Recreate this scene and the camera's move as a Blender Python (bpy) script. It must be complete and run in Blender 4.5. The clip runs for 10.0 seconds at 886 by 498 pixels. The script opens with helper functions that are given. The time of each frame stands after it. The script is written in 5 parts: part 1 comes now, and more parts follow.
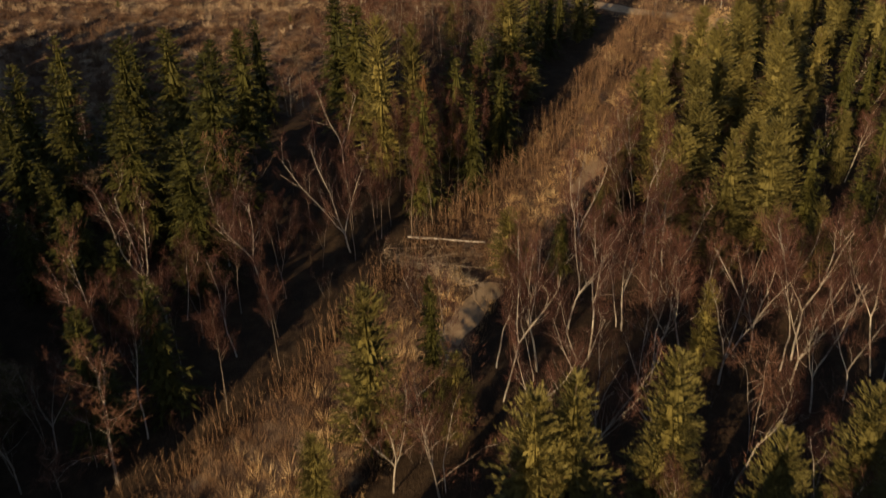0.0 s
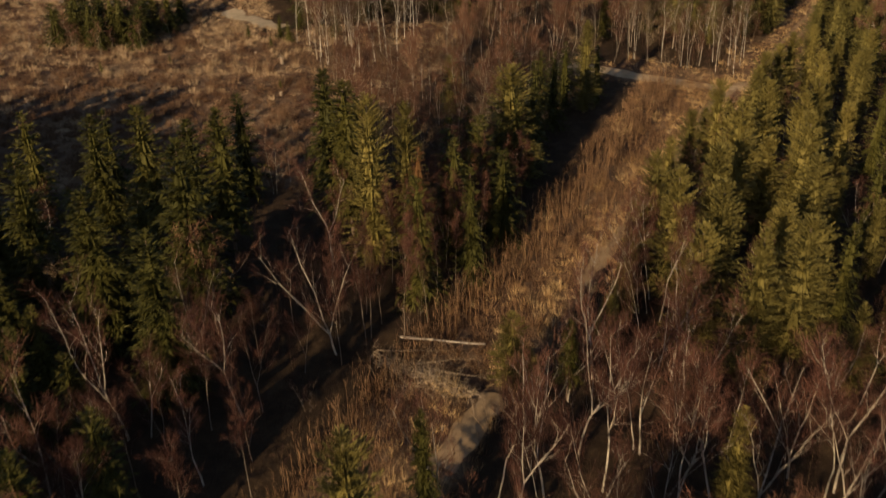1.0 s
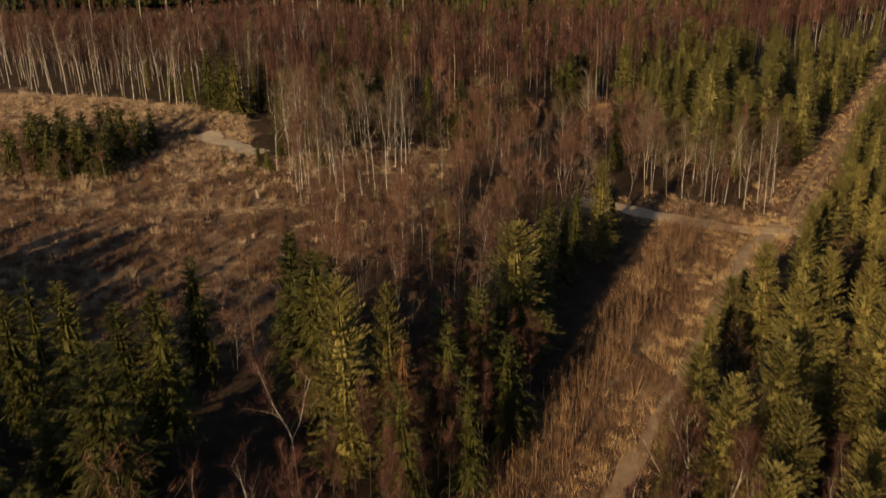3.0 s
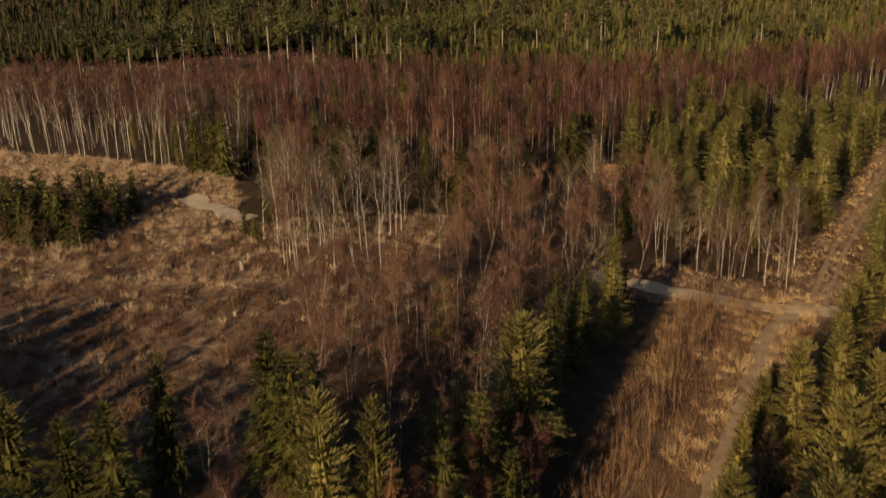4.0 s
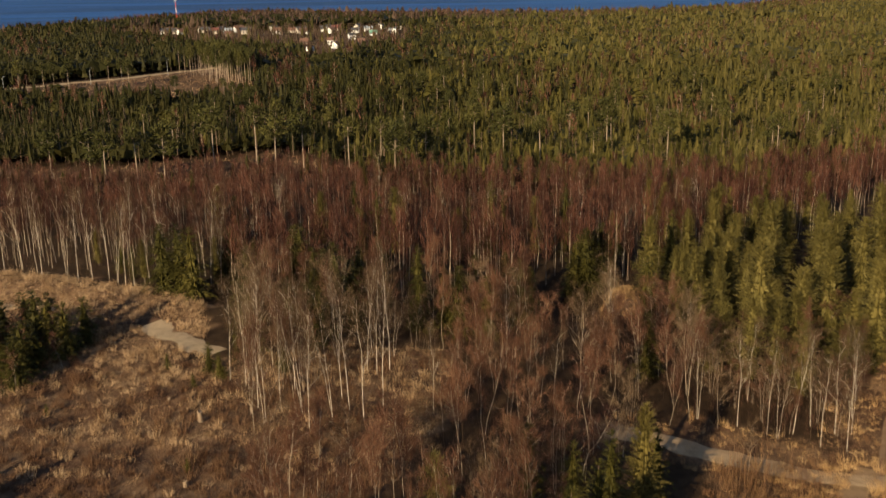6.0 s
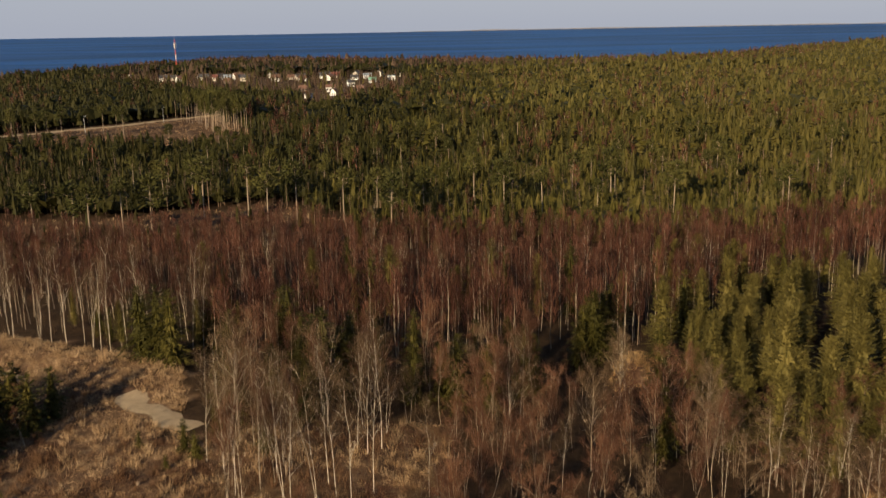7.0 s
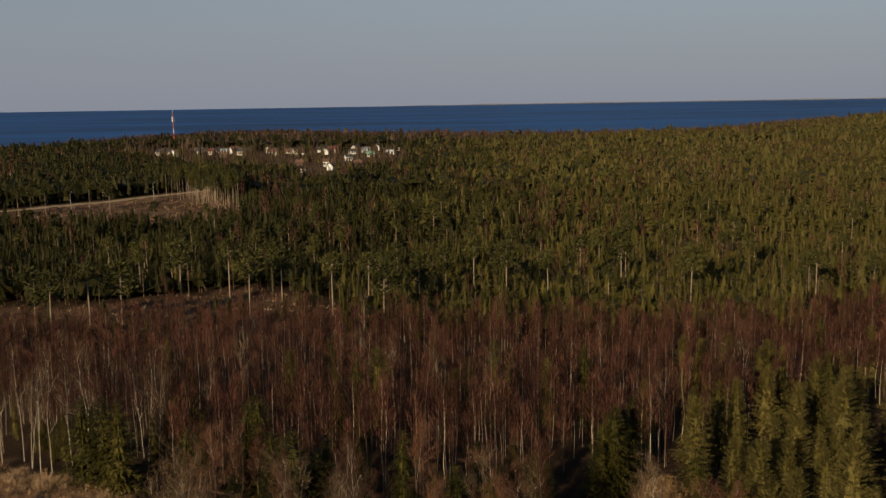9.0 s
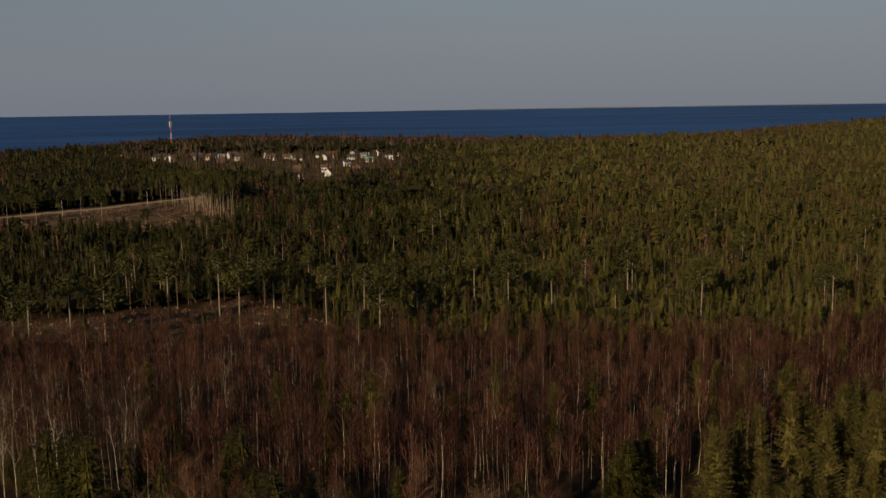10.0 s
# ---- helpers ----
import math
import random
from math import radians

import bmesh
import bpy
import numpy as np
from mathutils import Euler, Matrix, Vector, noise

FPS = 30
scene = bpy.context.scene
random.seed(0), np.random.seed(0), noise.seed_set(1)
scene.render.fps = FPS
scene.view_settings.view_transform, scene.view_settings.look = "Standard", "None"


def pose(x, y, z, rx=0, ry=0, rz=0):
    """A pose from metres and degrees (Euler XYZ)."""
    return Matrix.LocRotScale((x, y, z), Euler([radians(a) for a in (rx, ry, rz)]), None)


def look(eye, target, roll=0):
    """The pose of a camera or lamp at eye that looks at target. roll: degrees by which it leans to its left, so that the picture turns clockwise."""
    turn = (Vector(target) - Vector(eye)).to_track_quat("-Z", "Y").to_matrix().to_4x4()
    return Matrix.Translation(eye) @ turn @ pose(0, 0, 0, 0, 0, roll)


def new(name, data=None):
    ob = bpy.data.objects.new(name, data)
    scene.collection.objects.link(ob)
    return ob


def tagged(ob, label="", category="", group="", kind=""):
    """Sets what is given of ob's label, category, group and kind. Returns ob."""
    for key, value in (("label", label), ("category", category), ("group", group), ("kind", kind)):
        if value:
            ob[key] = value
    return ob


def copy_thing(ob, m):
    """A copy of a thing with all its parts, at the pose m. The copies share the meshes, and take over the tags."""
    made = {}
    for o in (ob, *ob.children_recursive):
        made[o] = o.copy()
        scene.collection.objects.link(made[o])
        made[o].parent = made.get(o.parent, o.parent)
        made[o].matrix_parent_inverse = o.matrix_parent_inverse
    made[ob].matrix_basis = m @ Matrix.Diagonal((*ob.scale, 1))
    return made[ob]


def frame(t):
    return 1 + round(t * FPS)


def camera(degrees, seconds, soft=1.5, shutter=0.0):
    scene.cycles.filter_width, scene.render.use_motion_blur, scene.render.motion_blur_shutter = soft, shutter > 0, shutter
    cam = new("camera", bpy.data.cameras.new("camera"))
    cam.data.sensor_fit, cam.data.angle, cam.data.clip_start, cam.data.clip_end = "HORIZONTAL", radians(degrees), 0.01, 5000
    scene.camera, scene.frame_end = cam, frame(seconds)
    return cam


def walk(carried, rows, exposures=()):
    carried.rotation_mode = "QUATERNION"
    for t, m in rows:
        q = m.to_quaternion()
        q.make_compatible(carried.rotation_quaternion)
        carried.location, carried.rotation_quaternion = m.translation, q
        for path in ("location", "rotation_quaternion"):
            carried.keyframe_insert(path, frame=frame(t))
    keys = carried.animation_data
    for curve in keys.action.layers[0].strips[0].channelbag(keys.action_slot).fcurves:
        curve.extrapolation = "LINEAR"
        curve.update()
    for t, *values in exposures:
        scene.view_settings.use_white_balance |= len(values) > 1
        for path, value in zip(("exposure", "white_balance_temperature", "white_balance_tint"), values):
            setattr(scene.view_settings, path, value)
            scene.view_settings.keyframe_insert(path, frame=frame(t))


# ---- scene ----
cam = camera(50.1, 10.0, soft=1.5, shutter=0.5)
METRES, EYE, TILT, LEAN, TURN = 100.0, 50.5, -32.2, 1.4, 0.0
ROWS = [
    (0.0, 0.0, 0.0, 0.0, 0.0, 0.0, 0.0),
    (0.5, 0.002, 0.0429, 0.0254, 0.02, 1.25, -0.04),
    (1.0, 0.004, 0.0886, 0.0528, 0.02, 2.66, -0.09),
    (1.5, 0.0052, 0.13, 0.0777, -0.01, 3.95, -0.19),
    (2.0, 0.0067, 0.1752, 0.1053, -0.04, 5.4, -0.16),
    (2.5, 0.008, 0.2172, 0.1315, -0.07, 6.74, -0.18),
    (4.0, 0.0126, 0.3468, 0.2134, -0.12, 10.85, -0.25),
    (4.5, 0.0138, 0.3874, 0.2384, -0.14, 12.14, -0.25),
    (5.0, 0.0151, 0.4322, 0.2659, -0.17, 13.53, -0.31),
    (5.5, 0.0167, 0.4722, 0.2909, -0.18, 14.81, -0.33),
    (7.0, 0.0212, 0.6006, 0.3712, -0.21, 18.85, -0.34),
    (7.5, 0.0226, 0.6403, 0.3966, -0.23, 20.07, -0.39),
    (8.0, 0.0236, 0.6831, 0.4239, -0.26, 21.33, -0.42),
    (8.5, 0.0249, 0.7224, 0.4493, -0.26, 22.39, -0.4),
    (9.0, 0.0263, 0.7649, 0.4764, -0.27, 23.17, -0.42),
    (9.5, 0.0274, 0.8053, 0.5016, -0.28, 23.45, -0.43),
    (10.0, 0.0286, 0.8482, 0.5288, -0.28, 23.46, -0.44),
]
walk(cam, [(t, pose(0, 0, EYE, TILT, LEAN, TURN) @ pose(METRES * x, METRES * y, METRES * z, 90 + pitch, roll, yaw)) for t, x, y, z, yaw, pitch, roll in ROWS],
     exposures=((0.0, 0.30), (2.5, 0.27), (4.0, 0.36), (5.5, 0.50), (7.0, 0.34), (8.0, 0.06), (9.0, -0.33), (10.0, -0.79)))

# ---- light ----
SUN_AZ = math.atan2(-0.49, -0.872)      # towards the sun: behind the camera, a little to its left
SUN_EL = radians(18.5)
world = bpy.data.worlds.new("world")
scene.world = world
world.use_nodes = True
wt = world.node_tree
sky = wt.nodes.new("ShaderNodeTexSky")
sky.sky_type = "NISHITA"
sky.sun_disc = False
sky.sun_elevation = SUN_EL
sky.sun_rotation = SUN_AZ
sky.air_density, sky.dust_density, sky.ozone_density = 1.0, 0.6, 1.2
# thin pale haze low over the sea and all round the horizon
up = wt.nodes.new("ShaderNodeSeparateXYZ")
wt.links.new(wt.nodes.new("ShaderNodeTexCoord").outputs["Generated"], up.inputs[0])
low = wt.nodes.new("ShaderNodeMapRange")
low.interpolation_type = "SMOOTHSTEP"
for i, v in enumerate((0.0, 0.30, 0.9, 0.0)):
    low.inputs[i + 1].default_value = v
wt.links.new(up.outputs["Z"], low.inputs[0])
hazy = wt.nodes.new("ShaderNodeMix")
hazy.data_type = "RGBA"
hazy.inputs[7].default_value = (3.66, 3.98, 4.92, 1)
wt.links.new(low.outputs[0], hazy.inputs[0])
wt.links.new(sky.outputs[0], hazy.inputs[6])
wt.nodes["Background"].inputs["Strength"].default_value = 0.083
wt.links.new(hazy.outputs[2], wt.nodes["Background"].inputs["Color"])
sun = new("sun", bpy.data.lights.new("sun", "SUN"))
sun.data.energy, sun.data.angle, sun.data.color = 6.0, radians(0.55), (1.0, 0.775, 0.475)
sun.matrix_world = look((0, 0, 0), (-math.sin(SUN_AZ) * math.cos(SUN_EL), -math.cos(SUN_AZ) * math.cos(SUN_EL), -math.sin(SUN_EL)))


# ---- materials ----
def nodes_of(name):
    m = bpy.data.materials.new(name)
    m.use_nodes = True
    t = m.node_tree
    return m, t, t.nodes["Principled BSDF"]


def ramp(t, fac, stops):
    r = t.nodes.new("ShaderNodeValToRGB")
    e = r.color_ramp.elements
    while len(e) < len(stops):
        e.new(0.5)
    for el, (p, c) in zip(e, stops):
        el.position, el.color = p, (*c, 1)
    t.links.new(fac, r.inputs[0])
    return r.outputs[0]


def noise_of(t, scale, detail=4.0, rough=0.6, vec=None):
    n = t.nodes.new("ShaderNodeTexNoise")
    n.inputs["Scale"].default_value, n.inputs["Detail"].default_value, n.inputs["Roughness"].default_value = scale, detail, rough
    if vec is None:
        vec = t.nodes.new("ShaderNodeNewGeometry").outputs["Position"]
    t.links.new(vec, n.inputs["Vector"])
    return n.outputs["Fac"]


def calc(t, op, a, b):
    n = t.nodes.new("ShaderNodeMath")
    n.operation = op
    for i, v in enumerate((a, b)):
        if isinstance(v, (int, float)):
            n.inputs[i].default_value = v
        else:
            t.links.new(v, n.inputs[i])
    return n.outputs[0]


def blend(t, fac, a, b):
    n = t.nodes.new("ShaderNodeMix")
    n.data_type = "RGBA"
    if isinstance(fac, (int, float)):
        n.inputs[0].default_value = fac
    else:
        t.links.new(fac, n.inputs[0])
    for i, v in ((6, a), (7, b)):
        if isinstance(v, tuple):
            n.inputs[i].default_value = (*v, 1)
        else:
            t.links.new(v, n.inputs[i])
    return n.outputs[2]


def bumped(t, b, height, strength, distance):
    n = t.nodes.new("ShaderNodeBump")
    n.inputs["Strength"].default_value, n.inputs["Distance"].default_value = strength, distance
    t.links.new(height, n.inputs["Height"])
    t.links.new(n.outputs[0], b.inputs["Normal"])


def foliage(name, stops, through_light=0.25, rough=0.6):
    """Needles, twigs and grass: a shade for each tree, a smaller one for each spray, some light let through."""
    m, t, b = nodes_of(name)
    info = t.nodes.new("ShaderNodeObjectInfo").outputs["Random"]
    att = t.nodes.new("ShaderNodeAttribute")
    att.attribute_name = "tint"
    geo = t.nodes.new("ShaderNodeNewGeometry")
    tree = calc(t, "FRACT", calc(t, "ADD", info, att.outputs["Fac"]), 0.0)
    fac = calc(t, "ADD", calc(t, "MULTIPLY", tree, 0.6), calc(t, "MULTIPLY", geo.outputs["Random Per Island"], 0.4))
    col = ramp(t, fac, stops)
    t.links.new(col, b.inputs["Base Color"])
    b.inputs["Roughness"].default_value = rough
    b.inputs["Specular IOR Level"].default_value = 0.08
    if through_light:
        tr = t.nodes.new("ShaderNodeBsdfTranslucent")
        t.links.new(col, tr.inputs["Color"])
        mx = t.nodes.new("ShaderNodeMixShader")
        mx.inputs[0].default_value = through_light
        t.links.new(b.outputs[0], mx.inputs[1])
        t.links.new(tr.outputs[0], mx.inputs[2])
        t.links.new(mx.outputs[0], t.nodes["Material Output"].inputs["Surface"])
    return m


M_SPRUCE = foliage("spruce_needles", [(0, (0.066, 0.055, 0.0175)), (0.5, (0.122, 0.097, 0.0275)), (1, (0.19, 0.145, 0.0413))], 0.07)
M_CONIFER = foliage("conifer_needles", [(0, (0.037, 0.033, 0.0112)), (0.5, (0.064, 0.055, 0.0154)), (1, (0.100, 0.082, 0.0238))], 0.07)
# darkest conifer needles: the self-shade of far crowns is put into the colour
M_SHADECONIFER = foliage("self_shaded_conifer_needles", [(0, (0.013, 0.014, 0.0042)), (0.5, (0.023, 0.022, 0.0056)), (1, (0.039, 0.034, 0.0098))], 0.07)
M_FARBARE = foliage("far_bare_twigs", [(0, (0.04, 0.026, 0.019)), (0.5, (0.07, 0.046, 0.033)), (1, (0.11, 0.075, 0.053))])
M_STANDSPRUCE = foliage("stand_spruce_needles", [(0, (0.057, 0.050, 0.0156)), (0.5, (0.098, 0.082, 0.0247)), (1, (0.146, 0.118, 0.0364))], 0.07)
# the spruce needles again, with the wood's shade put into the colour
M_SHADESPRUCE = foliage("shaded_spruce_needles", [(0, (0.027, 0.026, 0.0068)), (0.5, (0.050, 0.045, 0.0108)), (1, (0.084, 0.070, 0.0175))], 0.07)
M_PINE = foliage("pine_needles", [(0, (0.030, 0.033, 0.011)), (0.5, (0.053, 0.052, 0.016)), (1, (0.086, 0.078, 0.023))], 0.07)
M_DRYSPRUCE = foliage("dead_spruce_needles", [(0, (0.09, 0.045, 0.02)), (1, (0.2, 0.1, 0.04))])
M_REDTWIG = foliage("birch_twigs", [(0, (0.0255, 0.0107, 0.0081)), (0.45, (0.060, 0.0255, 0.018)), (1, (0.145, 0.064, 0.042))], 0.1)
M_RUSTTWIG = foliage("russet_twigs", [(0, (0.044, 0.020, 0.013)), (0.45, (0.09, 0.042, 0.026)), (1, (0.17, 0.086, 0.051))], 0.1)
M_GREYTWIG = foliage("grey_twigs", [(0, (0.05, 0.031, 0.018)), (0.5, (0.092, 0.059, 0.034)), (1, (0.17, 0.117, 0.072))], 0.1)
M_GRASS = foliage("dry_grass", [(0, (0.165, 0.096, 0.0530)), (0.45, (0.325, 0.215, 0.1240)), (1, (0.55, 0.405, 0.2544))], 0.2)
M_STRAW = foliage("golden_grass", [(0, (0.19, 0.104, 0.046)), (0.45, (0.40, 0.25, 0.117)), (1, (0.68, 0.485, 0.255))], 0.2)
M_RUST = foliage("rusty_brush", [(0, (0.078, 0.039, 0.0212)), (0.5, (0.170, 0.093, 0.0488)), (1, (0.315, 0.196, 0.1060))], 0.15)
M_HEATH = foliage("dry_heath", [(0, (0.050, 0.025, 0.015)), (0.5, (0.122, 0.066, 0.037)), (1, (0.23, 0.138, 0.08))], 0.15)


def bark(name, light, dark, amount):
    m, t, b = nodes_of(name)
    tc = t.nodes.new("ShaderNodeTexCoord").outputs["Object"]
    mp = t.nodes.new("ShaderNodeMapping")
    mp.inputs["Scale"].default_value = (1, 1, 3.5)
    t.links.new(tc, mp.inputs["Vector"])
    n = noise_of(t, 2.2, 5, 0.7, mp.outputs[0])
    col = ramp(t, n, [(amount - 0.08, dark), (amount + 0.06, light), (1, tuple(min(1, c * 1.12) for c in light))])
    t.links.new(col, b.inputs["Base Color"])
    b.inputs["Roughness"].default_value = 0.8
    bumped(t, b, n, 0.4, 0.03)
    return m


M_BIRCH = bark("birch_bark", (0.40, 0.33, 0.25), (0.08, 0.055, 0.04), 0.43)
M_PALEBARK = bark("pale_grey_bark", (0.40, 0.32, 0.245), (0.10, 0.075, 0.055), 0.43)
M_WHITEBARK = bark("white_birch_bark", (0.62, 0.54, 0.44), (0.13, 0.09, 0.065), 0.40)
M_GREYBARK = bark("grey_bark", (0.19, 0.14, 0.10), (0.06, 0.045, 0.033), 0.45)
M_BARK = bark("spruce_bark", (0.16, 0.105, 0.07), (0.06, 0.04, 0.03), 0.45)
M_PINEBARK = bark("pine_bark", (0.28, 0.215, 0.16), (0.12, 0.07, 0.045), 0.42)
M_PALEWOOD = bark("weathered_wood", (0.40, 0.32, 0.24), (0.17, 0.12, 0.08), 0.44)


M_BRUSH = bark("old_brushwood", (0.25, 0.18, 0.12), (0.11, 0.075, 0.05), 0.44)


def ground_material():
    """Dry grass where the land is open, brown litter and moss under the trees, darkened to stand for their shade."""
    m, t, b = nodes_of("forest_ground")
    att = t.nodes.new("ShaderNodeAttribute")
    att.attribute_name = "cover"
    big, mid, fine = noise_of(t, 0.09, 3), noise_of(t, 0.55, 5, 0.7), noise_of(t, 5.0, 4, 0.7)
    mixed = calc(t, "ADD", calc(t, "MULTIPLY", mid, 0.6), calc(t, "MULTIPLY", fine, 0.4))
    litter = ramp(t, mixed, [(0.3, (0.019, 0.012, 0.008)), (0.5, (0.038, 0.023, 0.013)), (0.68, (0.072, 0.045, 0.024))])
    straw = ramp(t, mixed, [(0.3, (0.07, 0.038, 0.022)), (0.48, (0.155, 0.092, 0.052)), (0.66, (0.33, 0.225, 0.13))])
    rusty = ramp(t, mixed, [(0.3, (0.034, 0.019, 0.013)), (0.5, (0.085, 0.048, 0.030)), (0.7, (0.175, 0.107, 0.063))])
    opened = blend(t, ramp(t, big, [(0.42, (0, 0, 0)), (0.58, (1, 1, 1))]), straw, rusty)
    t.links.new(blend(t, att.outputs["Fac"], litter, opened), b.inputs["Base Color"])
    b.inputs["Roughness"].default_value = 0.95
    b.inputs["Specular IOR Level"].default_value = 0.1
    bumped(t, b, mixed, 0.9, 0.35)
    return m


def gravel_material(name, lo, hi):
    m, t, b = nodes_of(name)
    mid, fine = noise_of(t, 0.7, 5, 0.65), noise_of(t, 9.0, 3, 0.7)
    mixed = calc(t, "ADD", calc(t, "MULTIPLY", mid, 0.65), calc(t, "MULTIPLY", fine, 0.35))
    t.links.new(ramp(t, mixed, [(0.32, lo), (0.7, hi)]), b.inputs["Base Color"])
    b.inputs["Roughness"].default_value = 0.95
    b.inputs["Specular IOR Level"].default_value = 0.1
    bumped(t, b, mixed, 0.6, 0.1)
    return m


def sea_material():
    m, t, b = nodes_of("sea_water")
    geo = t.nodes.new("ShaderNodeNewGeometry").outputs["Position"]
    mp = t.nodes.new("ShaderNodeMapping")
    mp.inputs["Scale"].default_value = (0.25, 1.0, 1.0)
    t.links.new(geo, mp.inputs["Vector"])
    streak = noise_of(t, 0.004, 6, 0.65, mp.outputs[0])
    t.links.new(ramp(t, streak, [(0.40, (0.004, 0.028, 0.115)), (0.60, (0.014, 0.082, 0.27))]), b.inputs["Base Color"])
    b.inputs["Roughness"].default_value = 0.45
    b.inputs["Specular IOR Level"].default_value = 0.05
    bumped(t, b, noise_of(t, 0.15, 6, 0.7, mp.outputs[0]), 0.8, 1.5)
    return m


def plain(name, col, rough=0.7, metal=0.0, vary=0.12, scale=1.2):
    m, t, b = nodes_of(name)
    n = noise_of(t, scale, 5, 0.65)
    lo, hi = tuple(c * (1 - vary) for c in col), tuple(min(1, c * (1 + vary)) for c in col)
    t.links.new(ramp(t, n, [(0.35, lo), (0.65, hi)]), b.inputs["Base Color"])
    b.inputs["Roughness"].default_value, b.inputs["Metallic"].default_value = rough, metal
    return m


M_GROUND = ground_material()
M_GRAVEL = gravel_material("gravel_road", (0.25, 0.175, 0.105), (0.47, 0.345, 0.215))
M_SAND = gravel_material("pale_sand", (0.24, 0.18, 0.115), (0.44, 0.34, 0.225))
M_DIRT = gravel_material("bare_earth", (0.14, 0.085, 0.05), (0.30, 0.20, 0.12))
M_TRACK = gravel_material("worn_track", (0.17, 0.108, 0.06), (0.33, 0.225, 0.13))
M_SEA = sea_material()
# blue-grey of the far land has the haze over the water painted in
M_SHORE = plain("hazed_distant_land", (0.16, 0.16, 0.18), 0.9, 0, 0.2, 0.01)
M_WHITEWALL = plain("white_render", (0.74, 0.74, 0.74))
M_BEIGEWALL = plain("beige_render", (0.50, 0.45, 0.39))
M_BROWNWALL = plain("brown_boards", (0.13, 0.09, 0.07))
M_REDROOF = plain("red_roof_tiles", (0.15, 0.05, 0.04))
M_DARKROOF = plain("dark_roof_sheet", (0.06, 0.06, 0.07))
M_GREENROOF = plain("green_roof_sheet", (0.15, 0.32, 0.25))
M_BROWNROOF = plain("brown_roof_tiles", (0.16, 0.085, 0.06))
M_BLUEROOF = plain("grey_blue_roof_sheet", (0.30, 0.36, 0.44))
M_PANE = plain("window_glass", (0.03, 0.035, 0.045), 0.1, 0, 0.05)
M_MASTRED = plain("mast_red_paint", (0.45, 0.05, 0.03), 0.5)
M_MASTWHITE = plain("mast_white_paint", (0.6, 0.58, 0.56), 0.5)
M_STEEL = plain("galvanised_steel", (0.45, 0.46, 0.47), 0.45, 0.6)


# ---- mesh tools ----
def mesh_of(name, verts, faces, mats, idx=None, tint=None, smooth=False):
    """One mesh from arrays: verts (n, 3), faces (m, 3), a material index and a tint for each face."""
    verts, faces = np.asarray(verts, np.float32), np.asarray(faces, np.int32)
    me = bpy.data.meshes.new(name)
    me.vertices.add(len(verts))
    me.vertices.foreach_set("co", verts.ravel())
    me.loops.add(faces.size)
    me.loops.foreach_set("vertex_index", faces.ravel())
    me.polygons.add(len(faces))
    me.polygons.foreach_set("loop_start", np.arange(0, faces.size, 3, dtype=np.int32))
    for m in mats:
        me.materials.append(m)
    if idx is not None:
        me.polygons.foreach_set("material_index", np.asarray(idx, np.int32))
    me.polygons.foreach_set("use_smooth", np.full(len(faces), smooth))
    if tint is not None:
        me.attributes.new("tint", "FLOAT", "FACE").data.foreach_set("value", np.asarray(tint, np.float32))
    me.update(calc_edges=True)
    return me


def join(parts):
    """Joins (verts, faces) pairs."""
    vs, fs, n = [], [], 0
    for v, f in parts:
        vs.append(v), fs.append(np.asarray(f) + n)
        n += len(v)
    return np.concatenate(vs), np.concatenate(fs)


def tube(path, radii, sides=5):
    """A tapered tube along a path, closed at its tip."""
    path, radii = np.asarray(path, float), np.asarray(radii, float)
    n = len(path)
    way = np.gradient(path, axis=0)
    way /= np.linalg.norm(way, axis=1, keepdims=True) + 1e-9
    ref = np.where(np.abs(way[:, 2:3]) > 0.9, np.array([[1.0, 0, 0]]), np.array([[0, 0, 1.0]]))
    a = np.cross(way, ref)
    a /= np.linalg.norm(a, axis=1, keepdims=True) + 1e-9
    b = np.cross(way, a)
    ang = np.linspace(0, 2 * np.pi, sides, endpoint=False)
    ring = path[:, None] + radii[:, None, None] * (np.cos(ang)[None, :, None] * a[:, None] + np.sin(ang)[None, :, None] * b[:, None])
    i, j = np.meshgrid(np.arange(n - 1), np.arange(sides), indexing="ij")
    p, q = (i * sides + j).ravel(), (i * sides + (j + 1) % sides).ravel()
    f = np.concatenate([np.stack([p, q, q + sides], 1), np.stack([p, q + sides, p + sides], 1)])
    cap = np.array([[(n - 1) * sides, (n - 1) * sides + k, (n - 1) * sides + k + 1] for k in range(1, sides - 1)])
    return ring.reshape(-1, 3), np.concatenate([f, cap])


def sprays(pos, way, length, width, rng, side=None):
    """Folded diamonds, one at each pos, pointing along way."""
    n = len(pos)
    way = way / (np.linalg.norm(way, axis=1, keepdims=True) + 1e-9)
    if side is None:
        side = np.cross(way, rng.normal(size=(n, 3)) * 0.45 + np.array([0, 0, 1.0]))
    side = side / (np.linalg.norm(side, axis=1, keepdims=True) + 1e-9)
    length, width = length[:, None], width[:, None]
    sag = np.array([0, 0, -0.12]) * length
    v = np.stack([pos, pos + way * length * 0.45 + side * width, pos + way * length + sag, pos + way * length * 0.45 - side * width], 1)
    k = np.arange(n)[:, None] * 4
    f = np.stack([k + [0, 1, 2], k + [0, 2, 3]], 1).reshape(-1, 3)
    return v.reshape(-1, 3), f


